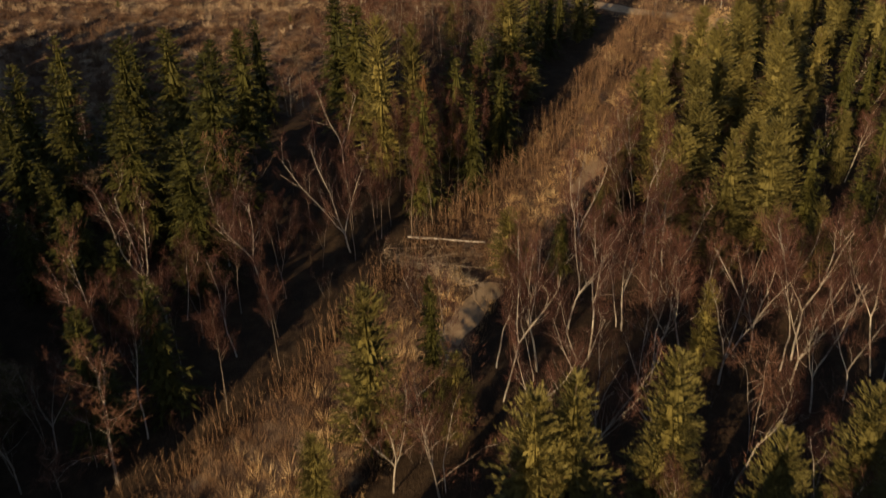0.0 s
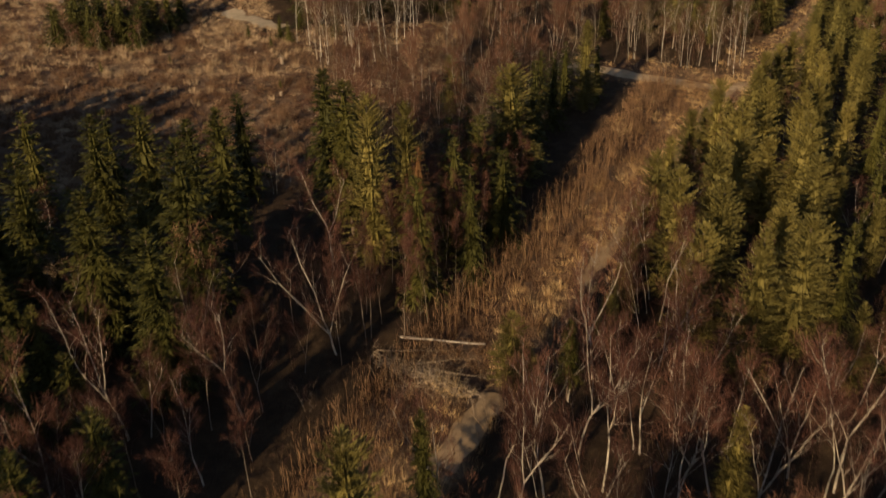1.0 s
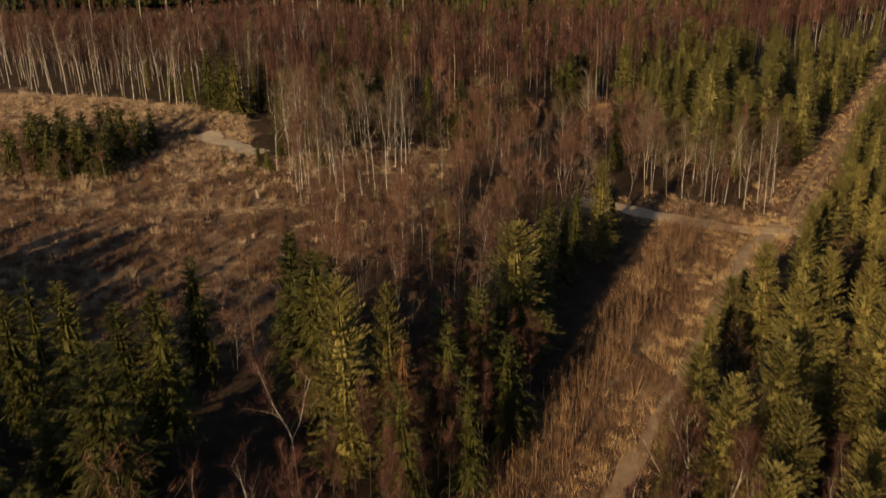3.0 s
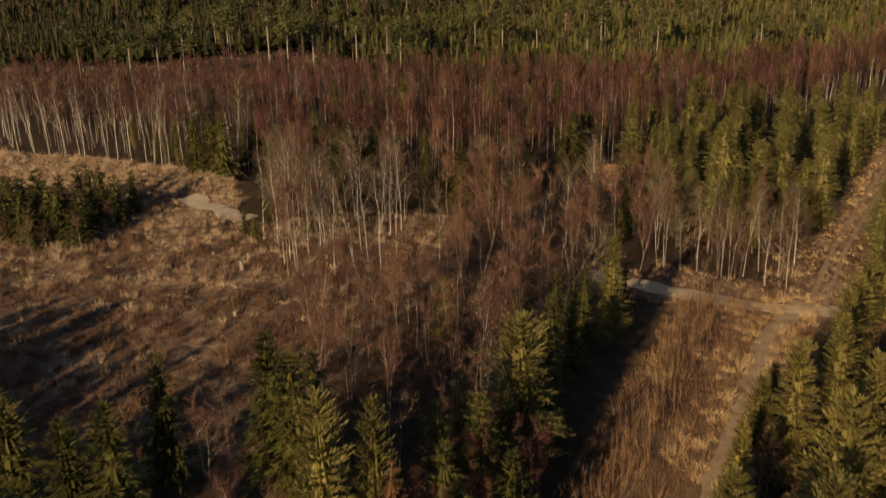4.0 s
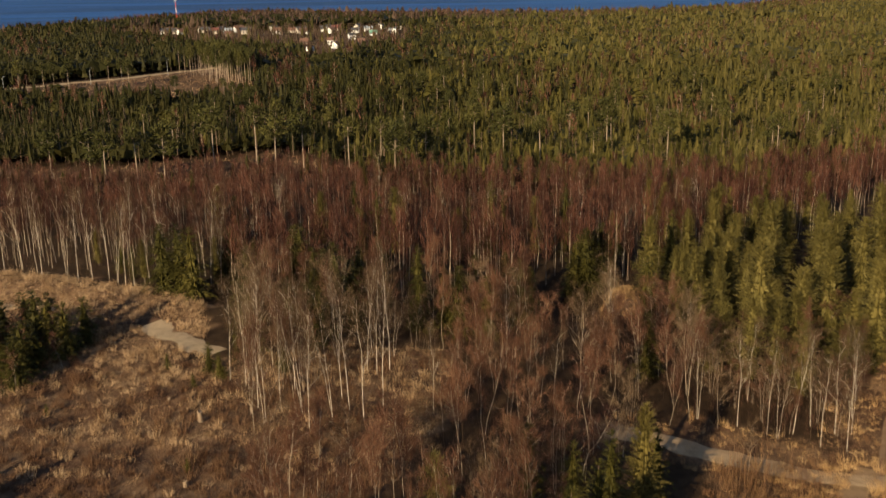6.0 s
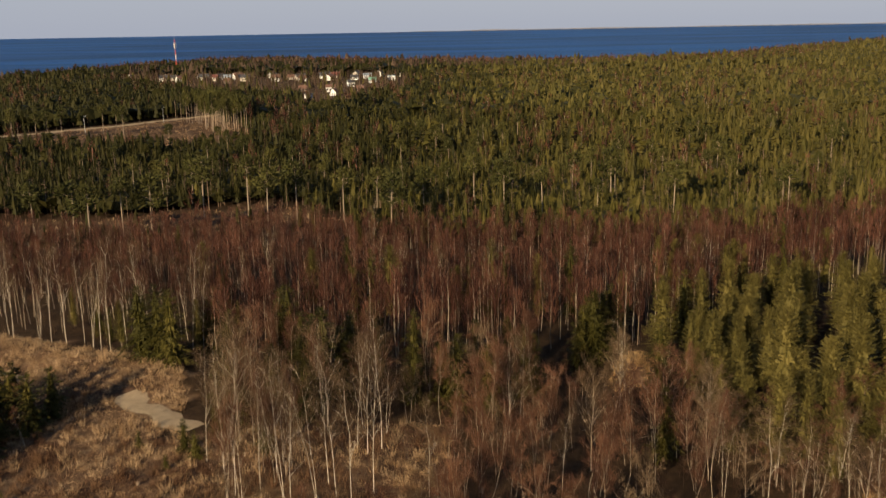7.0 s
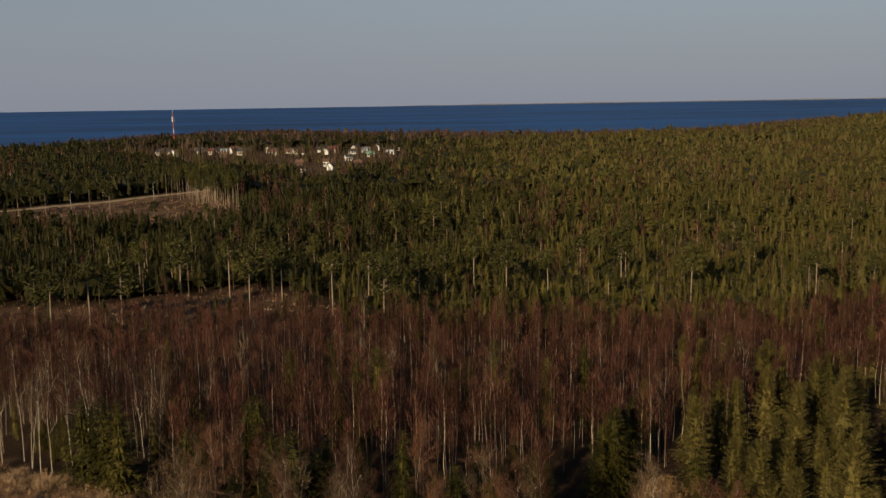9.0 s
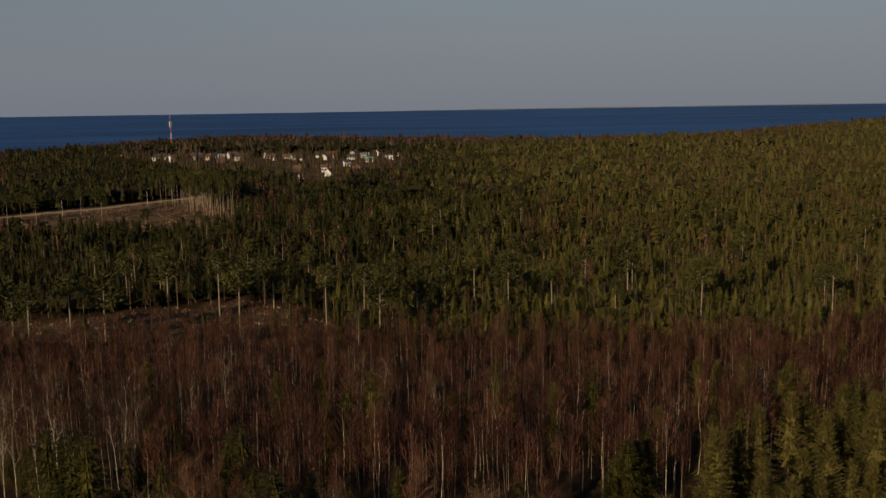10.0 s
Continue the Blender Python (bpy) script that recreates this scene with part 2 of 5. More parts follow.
def needles(pos, way, length, width, rng):
    """Thin long triangles: fine twigs and blades."""
    n = len(pos)
    way = way / (np.linalg.norm(way, axis=1, keepdims=True) + 1e-9)
    side = np.cross(way, rng.normal(size=(n, 3)))
    side /= np.linalg.norm(side, axis=1, keepdims=True) + 1e-9
    v = np.stack([pos - side * width[:, None] / 2, pos + side * width[:, None] / 2, pos + way * length[:, None]], 1)
    return v.reshape(-1, 3), np.arange(3 * n).reshape(-1, 3)


def spruce(rng, H, R, whorls, per, k, bare=0.06, size=1.0, feathers=0, oval=0.0, rise=0.0):
    """A spruce: tapered trunk, whorls of drooping or (rise) ascending boughs, each bough a flat frond of small sprays on both sides."""
    trunk = tube([(0, 0, -0.3), (0.03 * H * 0.1, 0, H * 0.5), (0, 0, H * 0.97)], [H * 0.013, H * 0.008, H * 0.001], 6)
    t = bare + (1 - bare) * np.clip((np.arange(whorls) + rng.uniform(-0.35, 0.35, whorls) + 0.3) / whorls, 0, 0.99)
    t = np.clip(np.repeat(t, per) + rng.normal(size=whorls * per) * (0.006 + 0.012 * rise), bare, 0.992)
    n = len(t)
    az = rng.rand(n) * 2 * np.pi
    lumps = 1 + 0.16 * np.sin(az * 2 + t * 8 + rng.rand() * 6) + 0.10 * np.sin(az * 3 - t * 19 + rng.rand() * 6)
    cone = np.clip((1 - t) / 0.80, 0.008, 1) ** 0.66
    L = R * (cone + oval * (np.sqrt(np.clip(1 - ((t - 0.36) / 0.645) ** 2, 0.005, 1)) - cone)) * rng.uniform(0.72, 1.12, n) * lumps * np.clip((t - bare) / 0.16 + 0.6, 0.6, 1) + 0.10
    lift = np.interp(t, [0, 0.5, 1], [-0.10, 0.15, 0.85]) + 0.38 * rise
    droop = np.interp(t, [0, 0.5, 1], [0.32, 0.36, 0.1]) * (1 - 0.45 * rise)
    m = 2 * k
    s = np.tile(np.linspace(0.2, 0.97, k), 2)[None, :] + rng.uniform(-0.07, 0.07, (n, m))
    hand = np.concatenate([np.ones(k), -np.ones(k)])[None, :]
    out = np.stack([np.cos(az), np.sin(az), np.zeros(n)], 1)
    along = L[:, None] * s
    pos = out[:, None, :] * along[..., None]
    pos[..., 2] = (t * H)[:, None] + lift[:, None] * along - droop[:, None] * along * s
    a2 = az[:, None] + hand * rng.uniform(0.25, 1.15, (n, m)) * (1.2 - 0.6 * s)
    way = np.stack([np.cos(a2), np.sin(a2), lift[:, None] - 1.6 * droop[:, None] * s + rng.normal(size=(n, m)) * 0.2 - 0.16 + 0.4 * rise], 2)
    ln = size * (0.26 + 0.30 * L[:, None] * (1.12 - 0.75 * s)) * rng.uniform(0.7, 1.3, (n, m))
    wd = ln * rng.uniform(0.26, 0.42, (n, m))
    side = np.stack([-np.sin(a2), np.cos(a2), np.zeros((n, m))], 2) + rng.normal(size=(n, m, 3)) * 0.32
    side /= np.linalg.norm(side, axis=2, keepdims=True)
    way /= np.linalg.norm(way, axis=2, keepdims=True)
    v = np.stack([pos - side * wd[..., None] / 2, pos + side * wd[..., None] / 2, pos + way * ln[..., None]], 2).reshape(-1, 3)
    crown = (v, np.arange(len(v)).reshape(-1, 3))
    tip = sprays(np.tile([[0, 0, H * 0.955]], (4, 1)), rng.normal(size=(4, 3)) * 0.25 + [0, 0, 1], np.full(4, H * 0.05), np.full(4, 0.06), rng)
    # the close inside of the crown
    parts, ring = [crown, tip], np.arange(18)
    for i in range(9):
        u = i / 11
        rr = 0.46 * R * min(1, (1 - u) / 0.8) ** 0.75 * np.where(ring % 2, 0.55, 1.0) * rng.uniform(0.7, 1.25, 18) * (0.75 if i == 0 else 1.0)
        a = ring * math.pi / 9 + rng.rand() * 6
        z = H * (bare + (1 - bare) * u) - 0.05 * rr * H / 5 + rng.uniform(-0.25, 0.25, 18) + np.where(ring % 2, 0.3, 0)
        v = np.concatenate([np.stack([np.cos(a) * rr, np.sin(a) * rr, z], 1), [[0, 0, H * min(0.985, bare + (1 - bare) * (u + 0.2))]]])
        parts.append((v, np.stack([ring, (ring + 1) % 18, np.full(18, 18)], 1)))
    if feathers:
        j = rng.choice(n, feathers, p=(L + 0.25) / (L + 0.25).sum())
        u = rng.uniform(0.35, 1.0, feathers)
        al = L[j] * u
        p = out[j] * al[:, None]
        p[:, 2] = (t * H)[j] + lift[j] * al - droop[j] * al * u
        a3 = az[j] + rng.uniform(-1.1, 1.1, feathers)
        w = np.stack([np.cos(a3), np.sin(a3), rng.uniform(-1.0, 0.4, feathers) + 0.9 * rise + 0.7 * t[j] ** 2], 1)
        parts.append(needles(p, w, size * (0.22 + 0.12 * L[j]) * rng.uniform(0.6, 1.4, feathers), size * rng.uniform(0.08, 0.16, feathers), rng))
    return trunk, join(parts)


def pine(rng, H, R, start, clumps, k):
    """A pine: long bare trunk, bent limbs, flattened clumps of needles."""
    bend = rng.uniform(-0.02, 0.02, 2) * H
    top = np.array([bend[0], bend[1], H * 0.96])
    parts = [tube([(0, 0, -0.3), (bend[0] * 0.3, bend[1] * 0.3, H * 0.5), top], [H * 0.012, H * 0.009, H * 0.003], 6)]
    pos, way = [], []
    for i in range(clumps):
        t = start + (0.97 - start) * (i + rng.rand()) / clumps
        az = rng.rand() * 6.283
        r = R * rng.uniform(0.45, 1.0) * math.sin(math.pi * min(0.92, 0.25 + 0.72 * (t - start) / (1 - start)))
        root = np.array([bend[0] * t, bend[1] * t, t * H])
        end = root + np.array([math.cos(az) * r, math.sin(az) * r, r * rng.uniform(0.1, 0.5)])
        parts.append(tube([root, (root + end) / 2 + [0, 0, -0.1], end], [H * 0.004, H * 0.003, H * 0.001], 4))
        c = rng.normal(size=(k, 3)) * np.array([0.36, 0.36, 0.20]) * R * 0.62
        pos.append(end + c)
        way.append(c + [0, 0, 0.35] + rng.normal(size=(k, 3)) * 0.35)
    pos, way = np.concatenate(pos), np.concatenate(way)
    ln = rng.uniform(0.35, 0.75, len(pos)) * R * 0.5
    return join(parts), needles(pos, way, ln, ln * 0.5, rng)


def broadleaf(rng, H, stems, limbs, twigs, spread=0.22, start=0.35, width=0.022, rise=1.0, sides=5, lean=0.05, thick=1.0, fine=False):
    """A leafless birch or alder: wavy stems, rising limbs that fork, and a haze of fine twigs."""
    wood, tips, ways = [], [], []

    def limb(root, way, length, radius, depth):
        n = 4 if depth else 3
        p, w, path = np.array(root, float), np.array(way, float), []
        for i in range(n):
            path.append(p.copy())
            w = w + rng.normal(size=3) * 0.13 + np.array([0, 0, 0.09 * rise])
            w /= np.linalg.norm(w)
            p = p + w * length / (n - 1)
        if depth or fine:
            wood.append(tube(path, np.linspace(radius, radius * 0.22, n), 3))
        else:
            e = path[-1] - path[0]
            wood.append(needles(path[0][None], e[None], np.array([np.linalg.norm(e)]), np.array([radius * 2.2]), rng))
        for i in range(1, n):
            tips.append(path[i]), ways.append(path[i] - path[i - 1])
        if depth:
            for i in range(2 + (rng.rand() < 0.6)):
                j = rng.randint(1, n)
                a = w + rng.normal(size=3) * 0.55
                limb(path[j], a / np.linalg.norm(a), length * rng.uniform(0.4, 0.65), radius * 0.5, depth - 1)

    for s in range(stems):
        az = rng.rand() * 6.283
        ln = rng.uniform(0.3, 1.0) * lean * (2.0 if stems > 1 else 1.0)
        h = H * rng.uniform(0.82, 1.0) if s else H
        root = np.array([math.cos(az), math.sin(az), 0]) * (0.25 if stems > 1 else 0)
        m = 8 if H > 9.5 else 6 if H > 6 else 4
        tt = np.linspace(0, 1, m)
        wav = np.cumsum(rng.normal(size=(m, 2)) * 0.016 * H * (6 / m), axis=0)
        path = np.stack([root[0] + math.cos(az) * ln * h * tt ** 1.2 + wav[:, 0] * tt, root[1] + math.sin(az) * ln * h * tt ** 1.2 + wav[:, 1] * tt, h * tt - 0.3 * (1 - tt)], 1)
        r0 = H * 0.0085 * thick / math.sqrt(stems) * 1.25
        rad = r0 * (1 - tt * 0.93)
        wood.append(tube(path, rad, sides))
        for i in range(max(3, limbs // stems)):
            t = start + (0.96 - start) * (i + rng.rand()) / max(3, limbs // stems)
            at = np.array([np.interp(t, tt, path[:, c]) for c in range(3)])
            a = rng.rand() * 6.283
            up = rng.uniform(0.8, 2.0) * rise
            w = np.array([math.cos(a), math.sin(a), up])
            limb(at, w / np.linalg.norm(w), H * spread * (1.15 - 0.75 * t) * rng.uniform(0.8, 1.25), max(0.012, r0 * (1 - t) * 0.72), 1)
        tips.append(path[-1]), ways.append(path[-1] - path[-2])
    tips, ways = np.array(tips), np.array(ways)
    pick = rng.randint(0, len(tips), twigs)
    w = ways[pick] / (np.linalg.norm(ways[pick], axis=1, keepdims=True) + 1e-9) + rng.normal(size=(twigs, 3)) * 0.6 + [0, 0, 0.15]
    ln = rng.uniform(0.35, 1.0, twigs) * H * 0.095
    tw = needles(tips[pick] + rng.normal(size=(twigs, 3)) * 0.018 * H, w, ln, np.full(twigs, width) * rng.uniform(0.7, 1.4, twigs), rng)
    return join(wood), tw


def forked(rng, H, leaders, fork, twigs, width=0.025, open_out=0.3, thick=1.0, wander=0.075, rise=0.07, limbs=0.75):
    """A leafless birch that forks: one crooked stem, leaders that spread and then rise, thin limbs, a haze of fine twigs."""
    wood, tips, ways = [], [], []
    r0 = H * 0.0074 * thick

    def rod(p, w, length, r_in, r_out, n, wander, rise, sides):
        p, w, path = np.array(p, float), np.array(w, float), []
        for i in range(n):
            path.append(p.copy())
            w = w + rng.normal(size=3) * wander + np.array([0, 0, rise])
            w /= np.linalg.norm(w)
            p = p + w * length / (n - 1)
        path = np.array(path)
        wood.append(tube(path, np.linspace(r_in, r_out, n), sides))
        return path, w

    def crown_limbs(path, r, count, lo):
        k = len(path) - 1
        for i in range(count):
            t = lo + (0.98 - lo) * (i + rng.rand()) / count
            j = min(k - 1, int(t * k))
            at = path[j] + (path[j + 1] - path[j]) * (t * k - j)
            ahead = path[j + 1] - path[j]
            a = rng.rand() * 6.283
            w = ahead / np.linalg.norm(ahead) * 0.9 + np.array([math.cos(a), math.sin(a), 0.35]) * limbs
            sub, _ = rod(at, w / np.linalg.norm(w), H * rng.uniform(0.12, 0.24) * (1.2 - 0.6 * t), max(0.014, r * (1 - t) * 0.6), 0.006, 4, 0.16, 0.08, 3)
            for q in range(1, 4):
                tips.append(sub[q]), ways.append(sub[q] - sub[q - 1])
            for _ in range(2):
                q = rng.randint(1, 4)
                a = rng.rand() * 6.283
                w2 = (sub[q] - sub[q - 1]) / np.linalg.norm(sub[q] - sub[q - 1]) + np.array([math.cos(a), math.sin(a), 0.3]) * 0.7
                twig, _ = rod(sub[q], w2 / np.linalg.norm(w2), H * rng.uniform(0.06, 0.12), 0.010, 0.004, 3, 0.15, 0.1, 3)
                tips.append(twig[1]), ways.append(twig[1] - twig[0])
                tips.append(twig[2]), ways.append(twig[2] - twig[1])

    stem, way = rod((0, 0, -0.3), (rng.normal() * 0.06, rng.normal() * 0.06, 1), H * fork, r0, r0 * 0.72, 6, 0.05, 0.05, 6)
    turn = rng.rand() * 6.283
    for i in range(leaders):
        a = turn + 6.283 * i / leaders + rng.normal() * 0.3
        w = way + np.array([math.cos(a), math.sin(a), 0]) * open_out * rng.uniform(0.6, 1.5)
        lead, _ = rod(stem[-1] - way * 0.1, w / np.linalg.norm(w), H * (1 - fork) * rng.uniform(0.86, 1.06), r0 * 0.66, 0.012, 8, wander, rise, 5)
        tips.append(lead[-1]), ways.append(lead[-1] - lead[-2])
        crown_limbs(lead, r0 * 0.66, 7 if leaders > 1 else 12, 0.12)
    tips, ways = np.array(tips), np.array(ways)
    pick = rng.randint(0, len(tips), twigs)
    w = ways[pick] / (np.linalg.norm(ways[pick], axis=1, keepdims=True) + 1e-9) + rng.normal(size=(twigs, 3)) * 0.5 + [0, 0, 0.2]
    ln = rng.uniform(0.35, 1.0, twigs) * H * 0.10
    tw = needles(tips[pick] + rng.normal(size=(twigs, 3)) * 0.016 * H, w, ln, np.full(twigs, width) * rng.uniform(0.7, 1.4, twigs), rng)
    return join(wood), tw


def part(name, mesh, parent, label=""):
    ob = new(name, mesh)
    ob.parent = parent
    if label:
        tagged(ob, label)
    return ob


def bm_mesh(name, bm, mats):
    me = bpy.data.meshes.new(name)
    bm.normal_update()
    bm.to_mesh(me)
    bm.free()
    for m in mats:
        me.materials.append(m)
    return me


def box_into(bm, x0, y0, z0, x1, y1, z1, mat=0):
    v = [bm.verts.new(p) for p in ((x0, y0, z0), (x1, y0, z0), (x1, y1, z0), (x0, y1, z0), (x0, y0, z1), (x1, y0, z1), (x1, y1, z1), (x0, y1, z1))]
    for q in ((0, 3, 2, 1), (4, 5, 6, 7), (0, 1, 5, 4), (1, 2, 6, 5), (2, 3, 7, 6), (3, 0, 4, 7)):
        bm.faces.new([v[i] for i in q]).material_index = mat


# ---- the lie of the land ----
CLR_Y = (-70, 20, 40, 48, 62, 73, 85, 93, 108, 133, 150)
CLR_L = (-97, -42, -29, -22, -12, -7, -0.6, 3.6, 11.0, 23.3, 31)
CLR_R = (-82, -27, -14, -8, -1, 4.5, 11, 15.2, 23.3, 37.5, 48)
TRACK = [(-12, 40), (-4, 56), (0.5, 65), (3.4, 71), (7, 79), (9.6, 85), (13.0, 91), (19.4, 103), (25.8, 115), (31.8, 127), (38, 139.5), (45, 148.5)]
RAMP = [(-0.9, 64.8), (0.6, 67.8), (2.2, 71.5), (3.2, 74.2)]
ROAD = [(19.5, 158.6), (24.6, 155.8), (30.4, 151.8), (36, 148.8), (42, 146.2), (46, 145.4), (49.5, 145.2)]
WHEELWAY = [(46.2, 146.6), (50.2, 154.4), (57.4, 167.6), (67, 183.3), (80, 204), (100, 236), (130, 285)]
SANDWAY = [(-30.5, 183.5), (-35, 187), (-40, 191), (-43.5, 195)]
SANDSPOT = [(-61, 202), (-69, 204), (-78, 206), (-90, 209)]
GLADE = [(-13, 174), (-8, 172.5), (-2.5, 170)]
FARROAD = [(-330, 395), (-270, 465), (-230, 514), (-207, 541), (-188, 560), (-168, 583), (-151, 606), (-140, 620), (-122, 655), (-100, 720)]
COAST_X = (-3000, -1200, -620, -440, -400, -370, -320, -260, -35, 157, 316, 485, 700, 1200, 3000)
COAST_Y = (560, 800, 950, 1012, 1120, 1290, 1400, 1455, 1310, 1230, 1250, 1440, 1620, 2050, 3600)


def far_from(x, y, line):
    """Distance of points from a broken line."""
    best = np.full(np.shape(x), 1e9)
    for (ax, ay), (bx, by) in zip(line, line[1:]):
        dx, dy = bx - ax, by - ay
        k = np.clip(((x - ax) * dx + (y - ay) * dy) / (dx * dx + dy * dy), 0, 1)
        best = np.minimum(best, np.hypot(x - ax - k * dx, y - ay - k * dy))
    return best


def step(a, b, v):
    k = np.clip((v - a) / (b - a), 0, 1)
    return k * k * (3 - 2 * k)


def inside(x, y, poly):
    res = np.zeros(np.shape(x), bool)
    for (ax, ay), (bx, by) in zip(poly, poly[1:] + poly[:1]):
        if ay != by:
            res ^= ((ay > y) != (by > y)) & (x < (bx - ax) * (y - ay) / (by - ay) + ax)
    return res


CUT = [(-110, 116), (-20, 114), (-12, 122), (-15, 145), (-24, 172), (-33, 184), (-35, 197), (-39, 209), (-52, 211), (-66, 219), (-86, 227), (-125, 240)]
STRIP = [(-150, 284), (-95, 284), (-60, 290), (-38, 297), (-18, 290), (-24, 313), (-32, 326), (-50, 340), (-59, 338), (-71, 332), (-82, 323), (-92, 320), (-112, 322), (-160, 318)]
BANK = [(24.5, 196.5), (28, 205), (32, 210), (33.5, 205), (30.5, 196), (26, 193)]      # a small sunlit grassy rise
HOLLOW = [(12, 207), (17, 193), (24, 193), (27, 203), (22, 209)]                     # deep shade beside it
MEADOW = [(-30, 150), (-8, 140), (-2, 152), (2, 168), (2, 182), (-14, 186), (-28, 180)]
FARCUT = [(-207, 541), (-188, 561), (-168, 584), (-151, 607), (-138, 620), (-104, 566), (-84, 505), (-76, 486), (-80, 472), (-100, 462), (-137, 452), (-190, 478), (-222, 505)]
TOWN = [(-212, 807), (-172, 762), (-147, 755), (-101, 713), (-75, 632), (-54, 650), (-50, 731), (-28, 758), (-18, 930), (-60, 1000), (-160, 1000), (-260, 1015), (-330, 1060), (-322, 960), (-235, 860)]


def wobble(x, y, size, seed):
    r = np.random.RandomState(seed)
    z = 0
    for i in range(7):
        a, p, s = r.rand() * 6.283, r.rand() * 6.283, r.uniform(0.6, 1.8)
        z = z + np.sin((x * math.cos(a) + y * math.sin(a)) * 6.283 * s / size + p) / 7 * 1.6
    return z


def in_clearing(x, y, grow=0.0):
    return (x > np.interp(y, CLR_Y, CLR_L) - grow) & (x < np.interp(y, CLR_Y, CLR_R) + grow) & (y < 150)


def land(x, y):
    """The height of the ground."""
    x, y = np.asarray(x, float), np.asarray(y, float)
    flat = np.minimum(np.minimum(far_from(x, y, TRACK), np.minimum(far_from(x, y, ROAD), far_from(x, y, WHEELWAY))), np.minimum(far_from(x, y, SANDWAY), far_from(x, y, FARROAD)))
    soft = 0.15 + 0.85 * step(1.5, 6, flat)
    z = (0.30 * wobble(x, y, 9, 3) + 0.55 * wobble(x, y, 46, 4)) * soft
    z = z - 2.0 * np.exp(-((x - 1.5) ** 2 / 4.5 + (y - 76.4) ** 2 / 2.6))          # the ditch at the crossing
    z = z - 0.7 * np.exp(-(far_from(x, y, [(-60, 96), (-8, 80), (2, 77), (30, 66)]) / 1.5) ** 2) * step(2, 5, flat)
    z = z + 1.2 * np.exp(-(far_from(x, y, [(-34, 199), (-52, 207), (-86, 220)]) / 5) ** 2)
    z = z + 1.6 * np.exp(-(((x - 29.5) / 4) ** 2 + ((y - 203) / 7) ** 2))
    z = z + 3.0 * np.exp(-(((x + 150) / 190) ** 2 + ((y - 920) / 150) ** 2))
    z = z + 12.0 * step(100, 900, x) * step(800, 1750, y)
    coast = np.interp(x, COAST_X, COAST_Y)
    return z - 6.0 * step(-60, 40, y - coast) - 40 * step(0, 600, y - coast)


def cover(x, y):
    """How open the land is: 1 dry grass, 0 forest floor."""
    edge = 2.2 * wobble(x, y, 11, 8)
    c = np.zeros(np.shape(x))
    c = np.maximum(c, in_clearing(x + edge * 0.4, y) * 1.0)
    c = np.maximum(c, inside(x + edge, y + edge, CUT) * 1.0)
    c = np.maximum(c, inside(x + edge, y + edge, MEADOW) * 0.9)
    c = np.maximum(c, inside(x + 0.3 * edge, y, BANK) * 1.0)
    # second felling: cover lowered to put its shade into the ground colour
    c = np.maximum(c, inside(x + edge, y, STRIP) * 0.55)
    c = np.maximum(c, inside(x, y, FARCUT) * 0.75)
    c = np.maximum(c, inside(x, y, TOWN) * 0.6)
    c = np.maximum(c, 1 - step(4.5, 8.0, np.minimum(far_from(x, y, ROAD) + 3 * (x < 29), far_from(x, y, WHEELWAY)) + edge * 0.4))
    c = np.maximum(c, 1 - step(2, 5, far_from(x, y, GLADE)))
    c = np.maximum(c, 0.9 * (1 - step(3, 7, far_from(x, y, FARROAD))))
    return np.maximum(c, 0.05 * inside(x, y, [(-24, 118), (26, 118), (30, 150), (20, 195), (-22, 195)]))


def axis(lo, hi, fine, far_lo, far_hi, grow=1.16):
    mid = list(np.arange(lo, hi + 0.01, fine))
    s, v = fine, hi
    while v < far_hi:
        s *= grow
        v += s
        mid.append(v)
    s, v = fine, lo
    while v > far_lo:
        s *= grow
        v -= s
        mid.insert(0, v)
    return np.array(mid)


def sheet(xs, ys, zf):
    gx, gy = np.meshgrid(xs, ys)
    v = np.stack([gx.ravel(), gy.ravel(), zf(gx.ravel(), gy.ravel())], 1)
    i, j = np.meshgrid(np.arange(len(ys) - 1), np.arange(len(xs) - 1), indexing="ij")
    a = (i * len(xs) + j).ravel()
    w = len(xs)
    return v, np.concatenate([np.stack([a, a + 1, a + w + 1], 1), np.stack([a, a + w + 1, a + w], 1)])


gv, gf = sheet(axis(-95, 85, 1.7, -3200, 3200, 1.14), axis(20, 232, 1.7, -500, 4300, 1.09), land)
gme = mesh_of("ground", gv, gf, [M_GROUND], smooth=True)
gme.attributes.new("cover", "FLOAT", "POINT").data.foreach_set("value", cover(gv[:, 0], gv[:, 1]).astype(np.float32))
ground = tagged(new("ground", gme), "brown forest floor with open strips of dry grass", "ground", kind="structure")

# the sea, and a low shore on its far side
sv, sf = sheet(np.linspace(-3300, 3300, 60), np.linspace(760, 4920, 60), lambda x, y: -3 + 17.5 * step(0, 1, (y - 1000) / 3920 * 0.5 + 0.0) * 2)
sea = tagged(new("sea", mesh_of("sea", sv, sf, [M_SEA], smooth=True)), "dark blue open sea under a clear sky", "sea", kind="structure")


